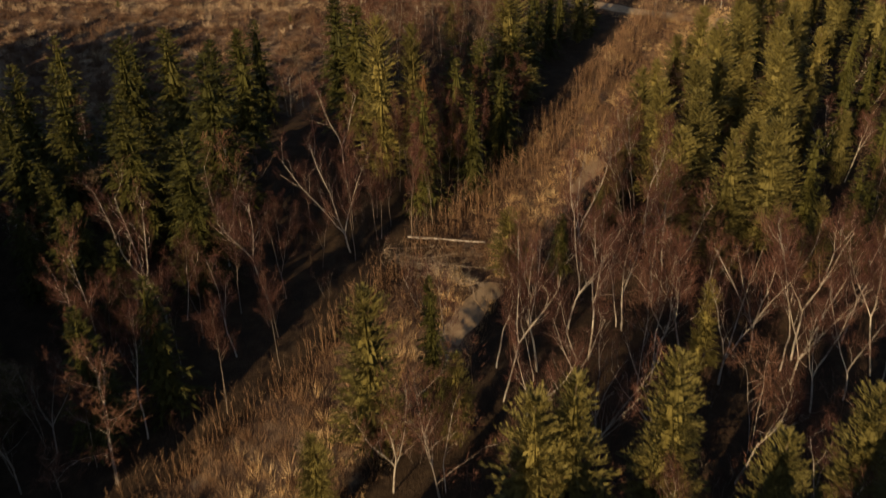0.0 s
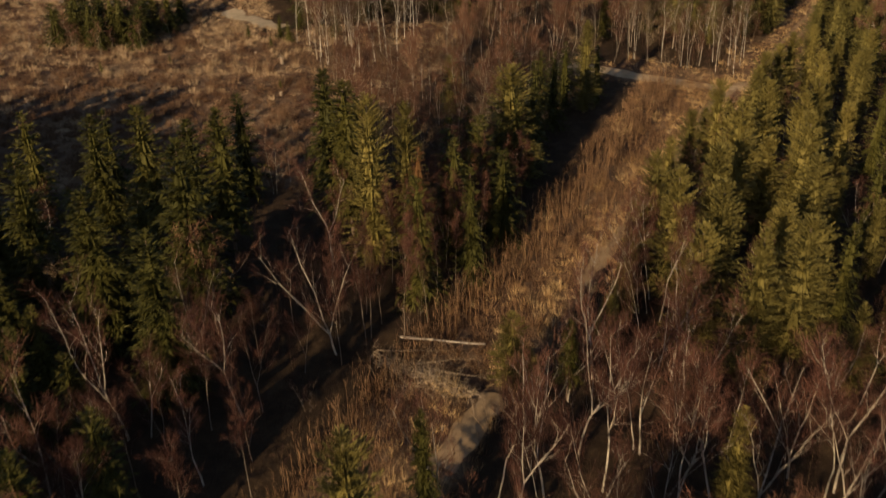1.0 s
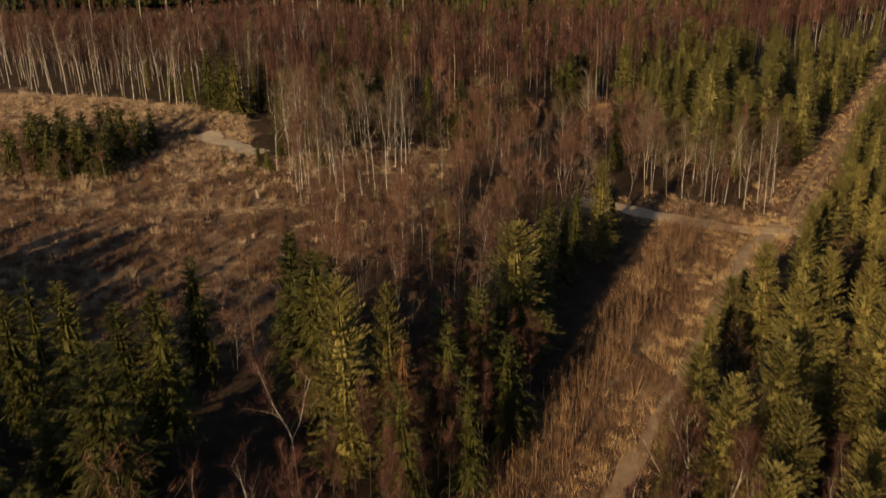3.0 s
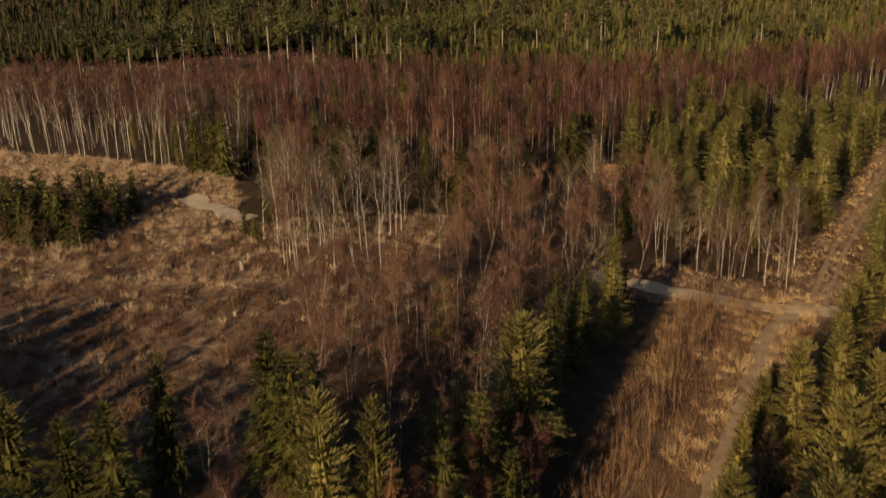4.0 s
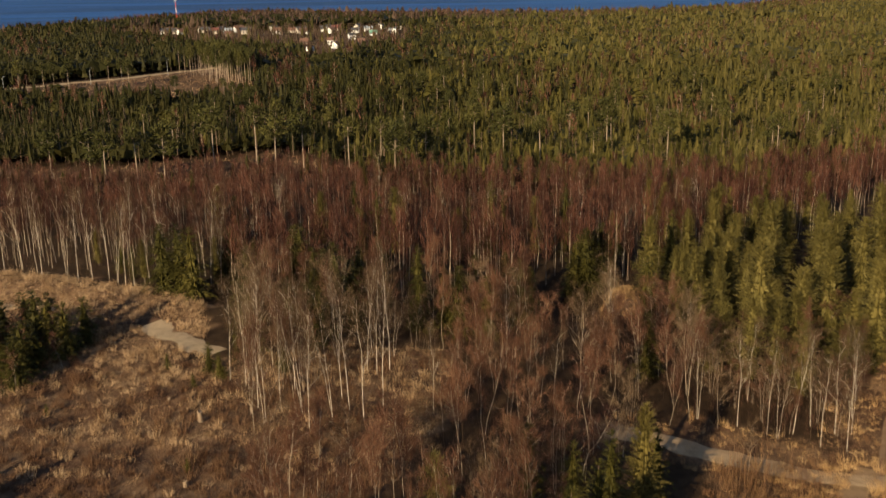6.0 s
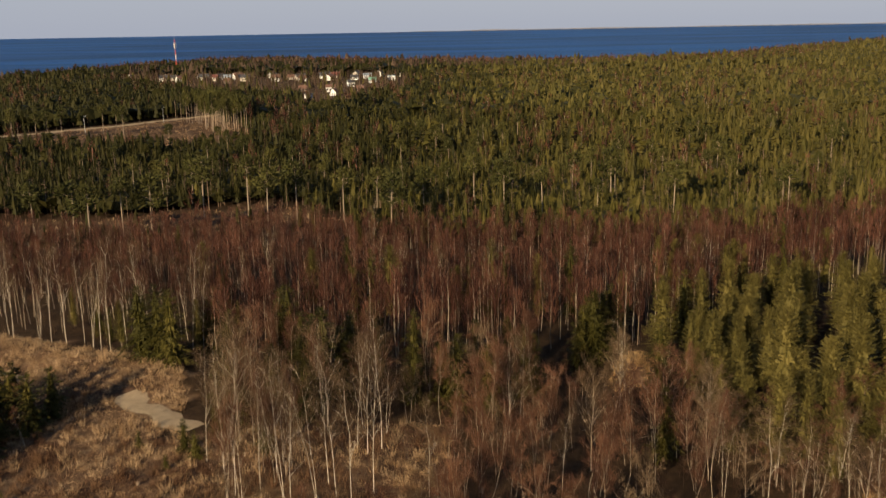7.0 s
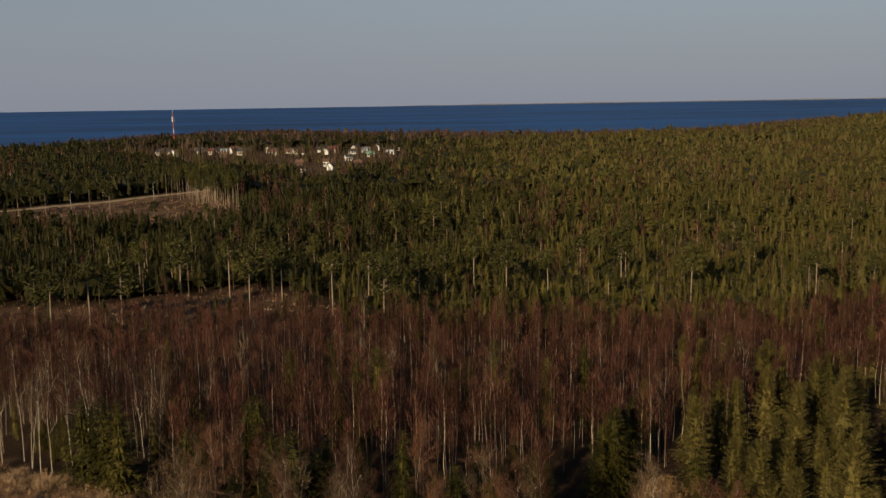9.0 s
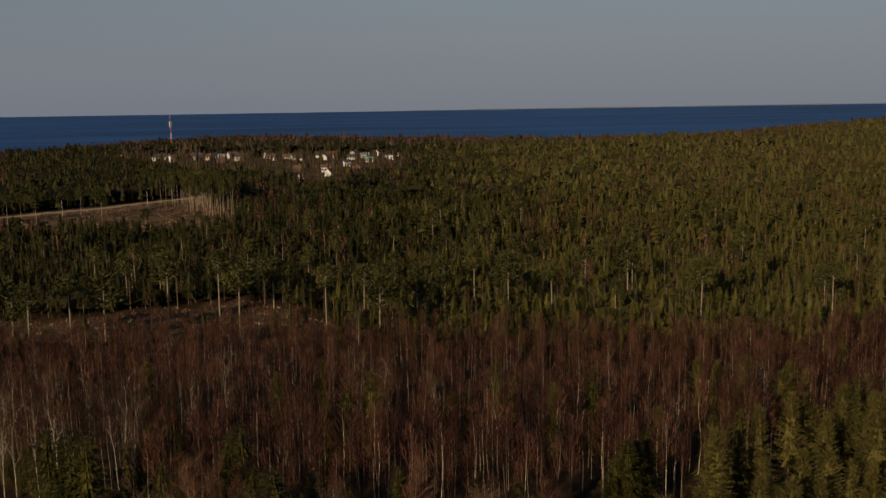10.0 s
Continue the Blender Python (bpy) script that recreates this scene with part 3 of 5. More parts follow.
def ribbon(line, width, lift, seed, ragged=0.5, cross=6):
    """A road laid on the ground along a line, with ragged edges."""
    pts = []
    for (ax, ay), (bx, by) in zip(line, line[1:]):
        n = max(2, int(math.hypot(bx - ax, by - ay) / 1.5))
        pts += [(ax + (bx - ax) * i / n, ay + (by - ay) * i / n) for i in range(n)]
    pts.append(line[-1])
    p = np.array(pts)
    for k in range(4):
        p[1:-1] = (p[:-2] + 2 * p[1:-1] + p[2:]) / 4
    w = np.gradient(p, axis=0)
    w /= np.linalg.norm(w, axis=1, keepdims=True)
    side = np.stack([w[:, 1], -w[:, 0]], 1)
    u = np.linspace(-1, 1, cross)
    half = width / 2
    l = half + ragged * wobble(p[:, 0], p[:, 1], 7, seed)
    r = half + ragged * wobble(p[:, 0], p[:, 1], 6, seed + 1)
    off = np.where(u[None, :] < 0, u[None, :] * l[:, None], u[None, :] * r[:, None])
    xy = p[:, None] + side[:, None] * off[..., None]
    z = land(xy[..., 0], xy[..., 1]) + lift - 0.10 * (np.abs(u)[None, :] > 0.99) * np.ones(off.shape)
    v = np.concatenate([xy, z[..., None]], 2).reshape(-1, 3)
    i, j = np.meshgrid(np.arange(len(p) - 1), np.arange(cross - 1), indexing="ij")
    a = (i * cross + j).ravel()
    return v, np.concatenate([np.stack([a, a + 1, a + cross + 1], 1), np.stack([a, a + cross + 1, a + cross], 1)])


def road(name, line, width, lift, mat, seed, label, ragged=0.5):
    v, f = ribbon(line, width, lift, seed, ragged)
    return tagged(new(name, mesh_of(name, v, f, [mat], smooth=True)), label, "road", kind="structure")


road("road", ROAD, 3.7, 0.07, M_GRAVEL, 11, "narrow gravel forest road with pale edges", 0.45)
road("clearing_track", TRACK[6:], 1.6, 0.05, M_TRACK, 21, "faint sandy track along the cleared strip", 0.55)
road("strip_road", TRACK[9:], 3.0, 0.055, M_TRACK, 27, "worn earth track joining the gravel road", 0.4)
road("earth_ramp", RAMP, 2.3, 0.12, M_TRACK, 23, "bare pale earth beside the ditch crossing", 0.8)
road("earth_bank", [(12.9, 91.5), (14.6, 95), (16.8, 99.5)], 1.4, 0.10, M_TRACK, 25, "bare sandy bank at the edge of the strip", 0.5)
road("sand_track", SANDWAY, 4.4, 0.06, M_SAND, 31, "pale sandy track beside the felled area", 1.5)
road("sand_patch", SANDSPOT, 2.4, 0.06, M_SAND, 33, "bare pale sand on a grassy bank", 1.0)
for n, off in enumerate((-0.85, 0.85)):
    road("wheel_rut", [(x + off * 0.88, y - off * 0.47) for x, y in WHEELWAY], 0.85, 0.05, M_DIRT, 51 + n, "earth wheel rut of a grassy forest track", 0.2)
road("far_road", FARROAD, 8.0, 0.10, M_SAND, 41, "light straight road past the far felling", 0.2)

# ---- trees: the kinds, built once ----
R0 = np.random.RandomState(11)


def kind_of(name, made, mats, label, category, crown="crown"):
    """A tree kept as a pattern: an empty at its foot with trunk and crown. Returns a function that plants copies."""
    trunk, top = made
    root = new(name)
    part("trunk", mesh_of(name + "_trunk", *trunk, [mats[0]], smooth=True), root)
    part(crown, mesh_of(name + "_crown", *top, [mats[1]]), root)
    return tagged(root, label, category)


def planted(pattern, first, x, y, size, turn, lean=0.0, girth=1.0, sink=0.0):
    """Stands the pattern itself, or a copy of it once it is used, on the ground."""
    m = pose(x, y, float(land(x, y)) - sink, lean, 0, turn)
    s = Matrix.Diagonal((size * girth, size * girth, size, 1))
    ob = pattern if first else copy_thing(pattern, m)
    ob.matrix_basis = m @ s
    return ob


class Nursery:
    def __init__(self, patterns, heights, group):
        self.patterns, self.heights, self.group, self.used = patterns, heights, group, [False] * len(patterns)

    def plant(self, i, x, y, h, turn=None, girth=1.0, lean=0.0, label=""):
        i %= len(self.patterns)
        turn = R0.uniform(0, 360) if turn is None else turn
        ob = planted(self.patterns[i], not self.used[i], x, y, h / self.heights[i], turn, lean, girth)
        self.used[i] = True
        tagged(ob, label, group=self.group)
        return ob


def nursery(name, makers, mats, label, category, group, heights, crown="crown"):
    return Nursery([kind_of(name, mk, mats, label, category, crown) for mk in makers], heights, group)


spruces = nursery("spruce_tree", [spruce(R0, 15.0, R, 46, 9, 7, b, 0.68, 2000, o, 0.8) for R, b, o in ((2.6, 0.05, 0.3), (2.4, 0.1, 0.45), (2.8, 0.06, 0.4), (2.3, 0.04, 0.2), (2.7, 0.14, 0.55), (2.5, 0.08, 0.4))],
                  (M_BARK, M_SPRUCE), "olive green spruce with drooping boughs, sunlit on one side", "spruce tree", "sunlit spruces", [15.0] * 6)
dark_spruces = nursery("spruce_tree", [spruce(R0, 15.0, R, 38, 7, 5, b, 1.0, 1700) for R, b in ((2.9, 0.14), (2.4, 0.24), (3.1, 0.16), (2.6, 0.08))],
                       (M_BARK, M_SHADESPRUCE), "tall spruce in mixed shady forest, shade put into its needle colour", "spruce tree", "dark spruces", [15.0] * 4)
dead_spruces = nursery("dead_spruce", [spruce(R0, 15.0, 2.1, 30, 5, 4, 0.12, 0.8, 300)], (M_BARK, M_DRYSPRUCE), "dying spruce with rust brown needles", "spruce tree", "dead spruces", [15.0])
stand_spruces = nursery("spruce_tree", [spruce(R0, 15.0, R, 42, 9, 6, b, 0.66, 1700, o, 0.8) for R, b, o in ((2.7, 0.1, 0.35), (2.9, 0.16, 0.25), (2.4, 0.06, 0.2), (2.7, 0.18, 0.5), (2.5, 0.12, 0.3))],
                        (M_BARK, M_STANDSPRUCE), "olive green spruce in a dense sunlit stand", "spruce tree", "spruces of the far stand", [15.0] * 5)
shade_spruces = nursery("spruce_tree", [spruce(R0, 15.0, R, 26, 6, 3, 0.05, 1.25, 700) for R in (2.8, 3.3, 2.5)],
                        (M_BARK, M_SHADESPRUCE), "spruce among bare trees, shade put into its needle colour", "spruce tree", "spruces among bare trees", [15.0] * 3)
birches = nursery("birch_tree", [forked(R0, 13.0, l, f, 1500, 0.026, o, th) for l, f, o, th in ((2, 0.42, 0.30, 1.0), (3, 0.34, 0.36, 1.1), (2, 0.3, 0.4, 0.95), (1, 0.4, 0.15, 0.85), (2, 0.5, 0.32, 0.9), (3, 0.22, 0.4, 1.15), (1, 0.3, 0.2, 0.8))],
                  (M_BIRCH, M_REDTWIG), "leafless birch with forked pale stem and reddish twigs", "birch tree", "near birches", [13.0] * 7)
tall_birches = nursery("birch_tree", [broadleaf(R0, 17.0, s, 12, 700, 0.22, 0.33, 0.03, 1.0, 4, 0.07, 0.29) for s in (1, 1, 2, 1)],
                       (M_WHITEBARK, M_GREYTWIG), "tall slim leafless birch with bright white trunk", "birch tree", "white birches at the forest edge", [17.0] * 4)
thin_birches = nursery("birch_tree", [forked(R0, 13.0, l, f, 1500, 0.03, o, 0.36, 0.05, 0.10, 0.5) for l, f, o in ((1, 0.4, 0.08), (2, 0.45, 0.14), (2, 0.25, 0.16), (1, 0.3, 0.1), (1, 0.5, 0.1))],
                       (M_BIRCH, M_RUSTTWIG), "thin crooked leafless birch with white stem", "birch tree", "birches of the bare wood", [13.0] * 5)
# dark bark and twigs here put the wood's shade into the colour
dusk_trees = nursery("bare_tree", [forked(R0, 13.0, l, f, 1300, 0.03, o, 0.6, 0.06, 0.08, 0.6) for l, f, o in ((2, 0.45, 0.2), (1, 0.35, 0.12), (2, 0.3, 0.25), (1, 0.5, 0.1))],
                     (M_GREYBARK, M_REDTWIG), "bare tree in the shady wood, darkened to stand for its shade", "bare tree", "bare trees of the shady wood", [13.0] * 4)
alders = nursery("alder_tree", [broadleaf(R0, 9.0, s, 12, 1200, 0.36, 0.3, 0.034, 0.6, 3, 0.08, 0.42) for s in (2, 3, 1, 2)],
                 (M_PALEBARK, M_GREYTWIG), "bare greyish brown bushy young tree", "bare tree", "bare young trees", [9.0] * 4)
russets = nursery("bare_tree", [broadleaf(R0, 9.0, s, 12, 1200, 0.36, 0.26, 0.034, 0.6, 4, 0.07, 0.42) for s in (2, 1, 3)],
                  (M_PALEBARK, M_RUSTTWIG), "bare russet twigged young tree", "bare tree", "bare young trees", [9.0] * 3)
bushes = nursery("bare_bush", [broadleaf(R0, 4.0, 4, 4, 300, 0.35, 0.15, 0.022, 0.9, 3, 0.2, 0.6) for _ in range(3)],
                 (M_GREYBARK, M_REDTWIG), "low bare brown bush under the trees", "bush", "bushes", [4.0] * 3)
broad = nursery("broad_tree", [broadleaf(R0, 13.0, s, 30, 2600, 0.34, 0.28, 0.034, 0.9, 5, 0.05, 0.75) for s in (1, 2)],
                (M_PALEWOOD, M_GREYTWIG), "wide pale bare broadleaf tree with forked limbs", "bare tree", "broad bare trees", [13.0] * 2)
young = nursery("young_spruce", [spruce(R0, 6.0, R, 16, 6, 3, 0.02, 1.1, 250) for R in (1.9, 1.6, 2.2)], (M_BARK, M_SHADESPRUCE),
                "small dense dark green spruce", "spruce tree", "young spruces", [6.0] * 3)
saplings = nursery("young_spruce", [spruce(R0, 6.0, R, 16, 6, 4, 0.02, 0.9, 350, 0.5, 0.9) for R in (1.5, 1.3, 1.7)], (M_BARK, M_STANDSPRUCE),
                   "half-grown olive green spruce between taller ones", "spruce tree", "half-grown spruces", [6.0] * 3)
pines = nursery("pine_tree", [pine(R0, 16.0, R, s, 17, 44) for R, s in ((3.0, 0.6), (2.5, 0.68), (3.2, 0.5), (2.2, 0.72))],
                (M_PINEBARK, M_PINE), "tall pine with bare trunk and flat crown", "pine tree", "seed pines", [16.0] * 4)

# ---- the forest left of the cleared strip ----
for i, (x, y, h) in enumerate([(-31.3, 99.8, 16.5), (-22.6, 96.9, 17), (-36.7, 100.8, 15), (-25.5, 96.2, 16.3),
                               (-39, 88, 17), (-13.3, 106.6, 17.7), (-10.8, 102.8, 17.6), (-41, 80, 17), (-45, 92, 16), (-50, 84, 17), (-28, 86.5, 14)]):
    dark_spruces.plant(i, x, y, h, girth=1.05)
for i, (x, y, h) in enumerate([(-30.8, 81.1, 16.4), (-23.3, 73.8, 16.1), (-23.5, 85.6, 19)]):
    dark_spruces.plant(i + 2, x, y, h, girth=1.12)
for i, (x, y, h) in enumerate([(-7.7, 94.4, 19.2), (-4.2, 96.0, 18.0), (7.2, 114.6, 14.8), (18.9, 136.3, 13.0)]):
    spruces.plant(i, x, y, h, girth=(0.9, 0.8, 1.4, 1.0)[i])
dead_spruces.plant(0, -3.0, 94.3, 14.5)
for i, (x, y, h) in enumerate([(9.5, 73, 8), (-37, 76, 12)]):
    dark_spruces.plant(i + 1, x, y, h)
for i, (x, y, h) in enumerate([(-26.5, 53, 13), (-31.4, 63, 8), (-6.2, 51.5, 15), (-1.9, 56, 12.8), (-9.5, 45, 8), (-0.2, 52.3, 8.5)]):
    (dark_spruces if i in (0, 1, 3) else spruces).plant(i, x, y, h, girth=(0.62 if i == 3 else 1.0))
for i, (x, y, h) in enumerate([(-12.2, 95, 12), (-26.3, 69.4, 14), (-30.3, 63, 13), (-24, 54, 12), (-17.1, 71, 13), (-10.5, 80.5, 13), (-1, 47.3, 8)]):
    birches.plant(i, x, y, h, lean=R0.uniform(-5, 5))
for i, (x, y, h) in enumerate([(-25, 48.8, 11), (-22, 84, 11)]):
    russets.plant(i, x, y, h)


def scattered(n, x0, x1, y0, y1, gap, ok, rng, tries=40):
    """Places at random, at least a gap apart."""
    out = []
    for _ in range(n * tries):
        if len(out) == n:
            break
        x, y = rng.uniform(x0, x1), rng.uniform(y0, y1)
        if ok(x, y) and all((x - a) ** 2 + (y - b) ** 2 > gap * gap for a, b in out):
            out.append((x, y))
    return out


def clear_of_ways(x, y, d):
    return min(far_from(x, y, ROAD), far_from(x, y, SANDWAY), far_from(x, y, WHEELWAY)) > d


left_edge = lambda x, y: x - np.interp(y, CLR_Y, CLR_L)
for i, (x, y) in enumerate(scattered(24, -46, 0, 48, 84, 3.2, lambda x, y: -18 < left_edge(x, y) < -2.5, R0)):
    (birches if i % 4 == 0 else dusk_trees).plant(i, x, y, R0.uniform(7, 10.5), lean=R0.uniform(-5, 5))
for i, (x, y) in enumerate(scattered(28, -14, 16, 82, 107, 2.3, lambda x, y: -10 < left_edge(x, y) < -1.0, R0)):
    dusk_trees.plant(i, x, y, R0.uniform(8, 12), lean=R0.uniform(-4, 4), girth=0.8)
void = lambda x, y: inside(x, y, [(4, 112), (10, 108), (27, 137), (31, 149), (22, 153), (6, 126)])      # the deep shade beside the strip
dell = lambda x, y: inside(x, y, HOLLOW) | inside(x, y, BANK) | inside(x, y, [(15, 183), (28, 183), (32, 197), (13, 196)])
# spruces added to throw shade along the edge of the strip
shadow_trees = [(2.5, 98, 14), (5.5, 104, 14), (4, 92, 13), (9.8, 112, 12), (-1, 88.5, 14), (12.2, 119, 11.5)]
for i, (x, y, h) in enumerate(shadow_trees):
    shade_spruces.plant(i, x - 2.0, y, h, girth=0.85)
left_wood = lambda x, y: x < np.interp(y, CLR_Y, CLR_L) - 1.2 and not inside(x, y, CUT)
for i, (x, y) in enumerate(scattered(105, -62, 28, 38, 150, 3.6, lambda x, y: left_wood(x, y) and (y < 118 or x > 4), R0)):
    k = R0.rand()
    if void(x, y) or (k < 0.42 and -20 < x and 66 < y < 98):
        continue
    if k < 0.10:
        alders.plant(i, x, y, R0.uniform(6, 9))
    elif k < 0.15:
        birches.plant(i, x, y, R0.uniform(8, 11), lean=R0.uniform(-8, 8))
    elif k < 0.42:
        russets.plant(i, x, y, R0.uniform(4, 8))
    elif k < 0.64 and not (-22 < x < 2 and 62 < y < 98):
        shade_spruces.plant(i, x, y, R0.uniform(7, 13))
for i, (x, y) in enumerate(scattered(34, -50, 28, 45, 150, 3.0, lambda x, y: left_wood(x, y) and y < 116, R0)):
    bushes.plant(i, x, y, R0.uniform(2.5, 5))
# more spruces, most of them added to deepen the shade on strip and road
for i, (x, y, h) in enumerate([(11, 123, 7), (2, 111, 12), (14, 131, 11), (21.3, 141.5, 8.5), (11, 125.5, 11.5), (16.3, 138, 10), (13, 139, 9), (-24, 112, 13), (-38, 108, 13), (-46, 106, 14), (3, 106, 13), (0, 103, 14), (5.5, 109, 11), (9.5, 117.5, 9), (-33, 68, 13), (-36, 56, 13)]):
    shade_spruces.plant(i, x, y, h)

# ---- right of the strip: birches in front, spruces behind ----
for i, (x, y, h) in enumerate([(10.9, 62.2, 13), (6.5, 60.8, 12.5), (14.3, 66, 13), (15.5, 59.2, 12.5), (18.6, 60.6, 13), (21, 59.1, 12), (26.4, 60.5, 14), (27.8, 62, 13.5), (12, 75.9, 13),
                               (18.4, 90, 9), (19.3, 84, 12), (3.5, 56.7, 12), (24.9, 63.5, 12), (34.1, 58.9, 13), (19.5, 70.2, 12.5), (9.6, 66, 13)]):
    birches.plant(i, x, y, h, lean=R0.uniform(-3, 3))
right_side = lambda x, y: x > np.interp(y, CLR_Y, CLR_R) + 2.5
for i, (x, y) in enumerate(scattered(46, -6, 48, 40, 76, 3.2, right_side, R0)):
    (birches if i % 8 else russets).plant(i + 1, x, y, R0.uniform(8, 13), lean=R0.uniform(-5, 5))
for i, (x, y) in enumerate(scattered(40, -4, 46, 42, 78, 2.6, right_side, R0)):
    bushes.plant(i, x, y, R0.uniform(2.5, 5))
for i, (x, y, h) in enumerate([(13.3, 44.4, 15), (18.1, 38.5, 14), (24, 41, 15), (19.9, 61, 9), (4.4, 41, 14.5), (6.8, 42, 15), (30, 45, 14), (4.9, 74.3, 7.8), (6.2, 73.4, 5)]):
    spruces.plant(i, x, y, h, girth=1.4 if h < 8 else 1.0)
for i, (x, y, h) in enumerate([(17.0, 88.5, 6.5), (18.6, 92.5, 7), (15.6, 83.5, 6.5), (23.8, 104.5, 10), (27.6, 111.5, 10), (21.4, 99, 9), (19, 97, 6), (31, 118, 8), (13.6, 79.5, 6)]):
    spruces.plant(i, x, y, h, girth=1.1)
for i, (x, y, h) in enumerate([(17.8, 85.6, 10), (19.2, 88, 11.8), (22, 84.5, 11.5), (16.2, 79, 11), (18.5, 75, 12)]):
    birches.plant(i + 3, x, y, h)
EDGE = [(28.7, 97.4, 16.2), (33.2, 103.6, 16.3), (24.6, 89.4, 14.8), (23.3, 82.4, 15.2), (20.1, 94.0, 12.8), (20.6, 87.0, 14.4), (20.8, 78.5, 13.0), (24.3, 74.2, 14.9), (28.2, 75.4, 14.8),
        (35.0, 95.9, 15.4), (30.2, 110.7, 14.2), (33.7, 89.2, 14.0), (28.5, 81.6, 12.9), (36.0, 116.0, 13.5), (38.8, 122.5, 13.0), (37.5, 105.0, 14.5), (41.5, 111.5, 14.0), (42.5, 128.5, 12.0), (46.0, 134.0, 12.0), (34.2, 119.5, 8.5)]
for i, (x, y, h) in enumerate(EDGE):
    spruces.plant(i + 2, x, y, h, girth=1.02 if h > 12 else 1.1)
for i, (x, y) in enumerate(scattered(46, 24, 64, 72, 146, 3.7, lambda x, y: x > np.interp(y, CLR_Y, CLR_R) + 8 and clear_of_ways(x, y, 5) and min((x - a) ** 2 + (y - b) ** 2 for a, b, _ in EDGE) > 11, R0)):
    (spruces if i % 3 else shade_spruces).plant(i, x, y, R0.uniform(8.5, 13.5), girth=0.9)
for i, (x, y) in enumerate(scattered(30, 58, 92, 96, 166, 3.8, lambda x, y: x > np.interp(y, CLR_Y, CLR_R) + 5 and clear_of_ways(x, y, 5) and far_from(x, y, WHEELWAY) > 5, R0)):
    (stand_spruces if i % 6 else russets).plant(i, x, y, R0.uniform(10, 14))
for i, (x, y) in enumerate(scattered(26, 18, 52, 74, 128, 2.8, lambda x, y: x > np.interp(y, CLR_Y, CLR_R) + 3.5, R0)):
    (birches if i % 2 else russets).plant(i, x, y, R0.uniform(6, 9))

# ---- beyond the road ----
for i, (x, y) in enumerate([(34.2, 158), (37, 156.3), (37.8, 155.4), (41.6, 152.8), (44.5, 156.2), (44.2, 152.1), (30.3, 160.1), (39.9, 156.3), (37.5, 165), (46.3, 156.1), (42.6, 158), (48, 160),
                            (-26.7, 173.9), (-24.2, 171.6), (-19.8, 161.3), (-17.6, 169.3), (-14.6, 160.3), (-17.4, 172.5), (-13.5, 181), (-9.2, 176.9), (-7.8, 175.7), (-6.2, 176.8), (-12, 163), (-10.4, 165.2), (-8.4, 162), (-11.6, 168), (-15.8, 164.4), (-6.4, 166), (-21.5, 165.5), (-19, 166.8)]):
    tall_birches.plant(i, x, y, R0.uniform(13, 17) if x < 0 else R0.uniform(10, 12.5), lean=R0.uniform(-3, 3))
for i, (x, y) in enumerate([(-86.4, 228), (-82, 225.8), (-79.2, 225.7), (-76, 226), (-69.7, 219.4), (-65.3, 219.2), (-62.5, 217.2), (-59.2, 215.2), (-57, 217), (-54.4, 213.2), (-52.3, 211.4),
                            (-51.2, 212.4), (-49, 214), (-39, 214.5), (-36.1, 210.8), (-46, 213), (-72, 223), (-89, 231), (-94, 232)]):
    tall_birches.plant(i + 1, x, y, R0.uniform(14, 17.5), lean=R0.uniform(-2, 2))
for i, (x, y) in enumerate(scattered(7, -25, 2, 156, 188, 2.6, lambda x, y: not inside(x, y, CUT) and far_from(x, y, GLADE) > 2.5, R0) + scattered(4, 8, 32, 160, 186, 3, lambda x, y: clear_of_ways(x, y, 3.5), R0)):
    tall_birches.plant(i, x, y, R0.uniform(10, 15), lean=R0.uniform(-5, 5))
for x, y, h, k in ((-23.8, 178.7, 14.8, 0), (30.7, 166.6, 9.5, 1), (18.2, 170.4, 12, 0), (25.3, 191, 9, 0), (32.5, 175, 10, 0)):
    broad.plant(k, x, y, h)
for i, (x, y) in enumerate(scattered(165, -26, 34, 116, 200, 2.6, lambda x, y: not in_clearing(x, y, 1.5) and clear_of_ways(x, y, 3.2) and not void(x, y) and not dell(x, y) and not inside(x + 2, y, CUT) and x < 31 and not inside(x, y, [(-20, 150), (-2, 150), (1, 168), (2, 182), (-14, 184)]), R0)):
    k = R0.rand()
    if k < 0.26:
        alders.plant(i, x, y, R0.uniform(5, 10))
    elif k < 0.62:
        russets.plant(i, x, y, R0.uniform(5.5, 10))
    else:
        thin_birches.plant(i, x, y, R0.uniform(8.5, 13), lean=R0.uniform(-5, 5))
for i, (x, y) in enumerate(scattered(40, -24, 32, 118, 200, 2.6, lambda x, y: not in_clearing(x, y, 1.0) and clear_of_ways(x, y, 3) and not void(x, y) and not dell(x, y) and not inside(x + 2, y, CUT), R0)):
    bushes.plant(i, x, y, R0.uniform(2, 4.5))
for i, (x, y, h) in enumerate([(0.3, 136, 9), (23.3, 206.8, 10.6), (26.8, 172, 9), (26.9, 209.7, 11), (-14.7, 190.4, 13.4), (-11.6, 195.6, 11.4), (-34.7, 214, 11), (-23, 213, 11.5), (-41.5, 206, 12), (-39, 204.5, 12), (-44.5, 207, 11.5), (-22.4, 203, 13),
                               (-17, 196, 11), (-30, 203, 10), (-8, 199, 9), (6, 201, 8), (22, 204, 10), (-27, 180, 6), (-20, 176, 5)]):
    (shade_spruces if i else stand_spruces).plant(i, x, y, h, girth=1.3)
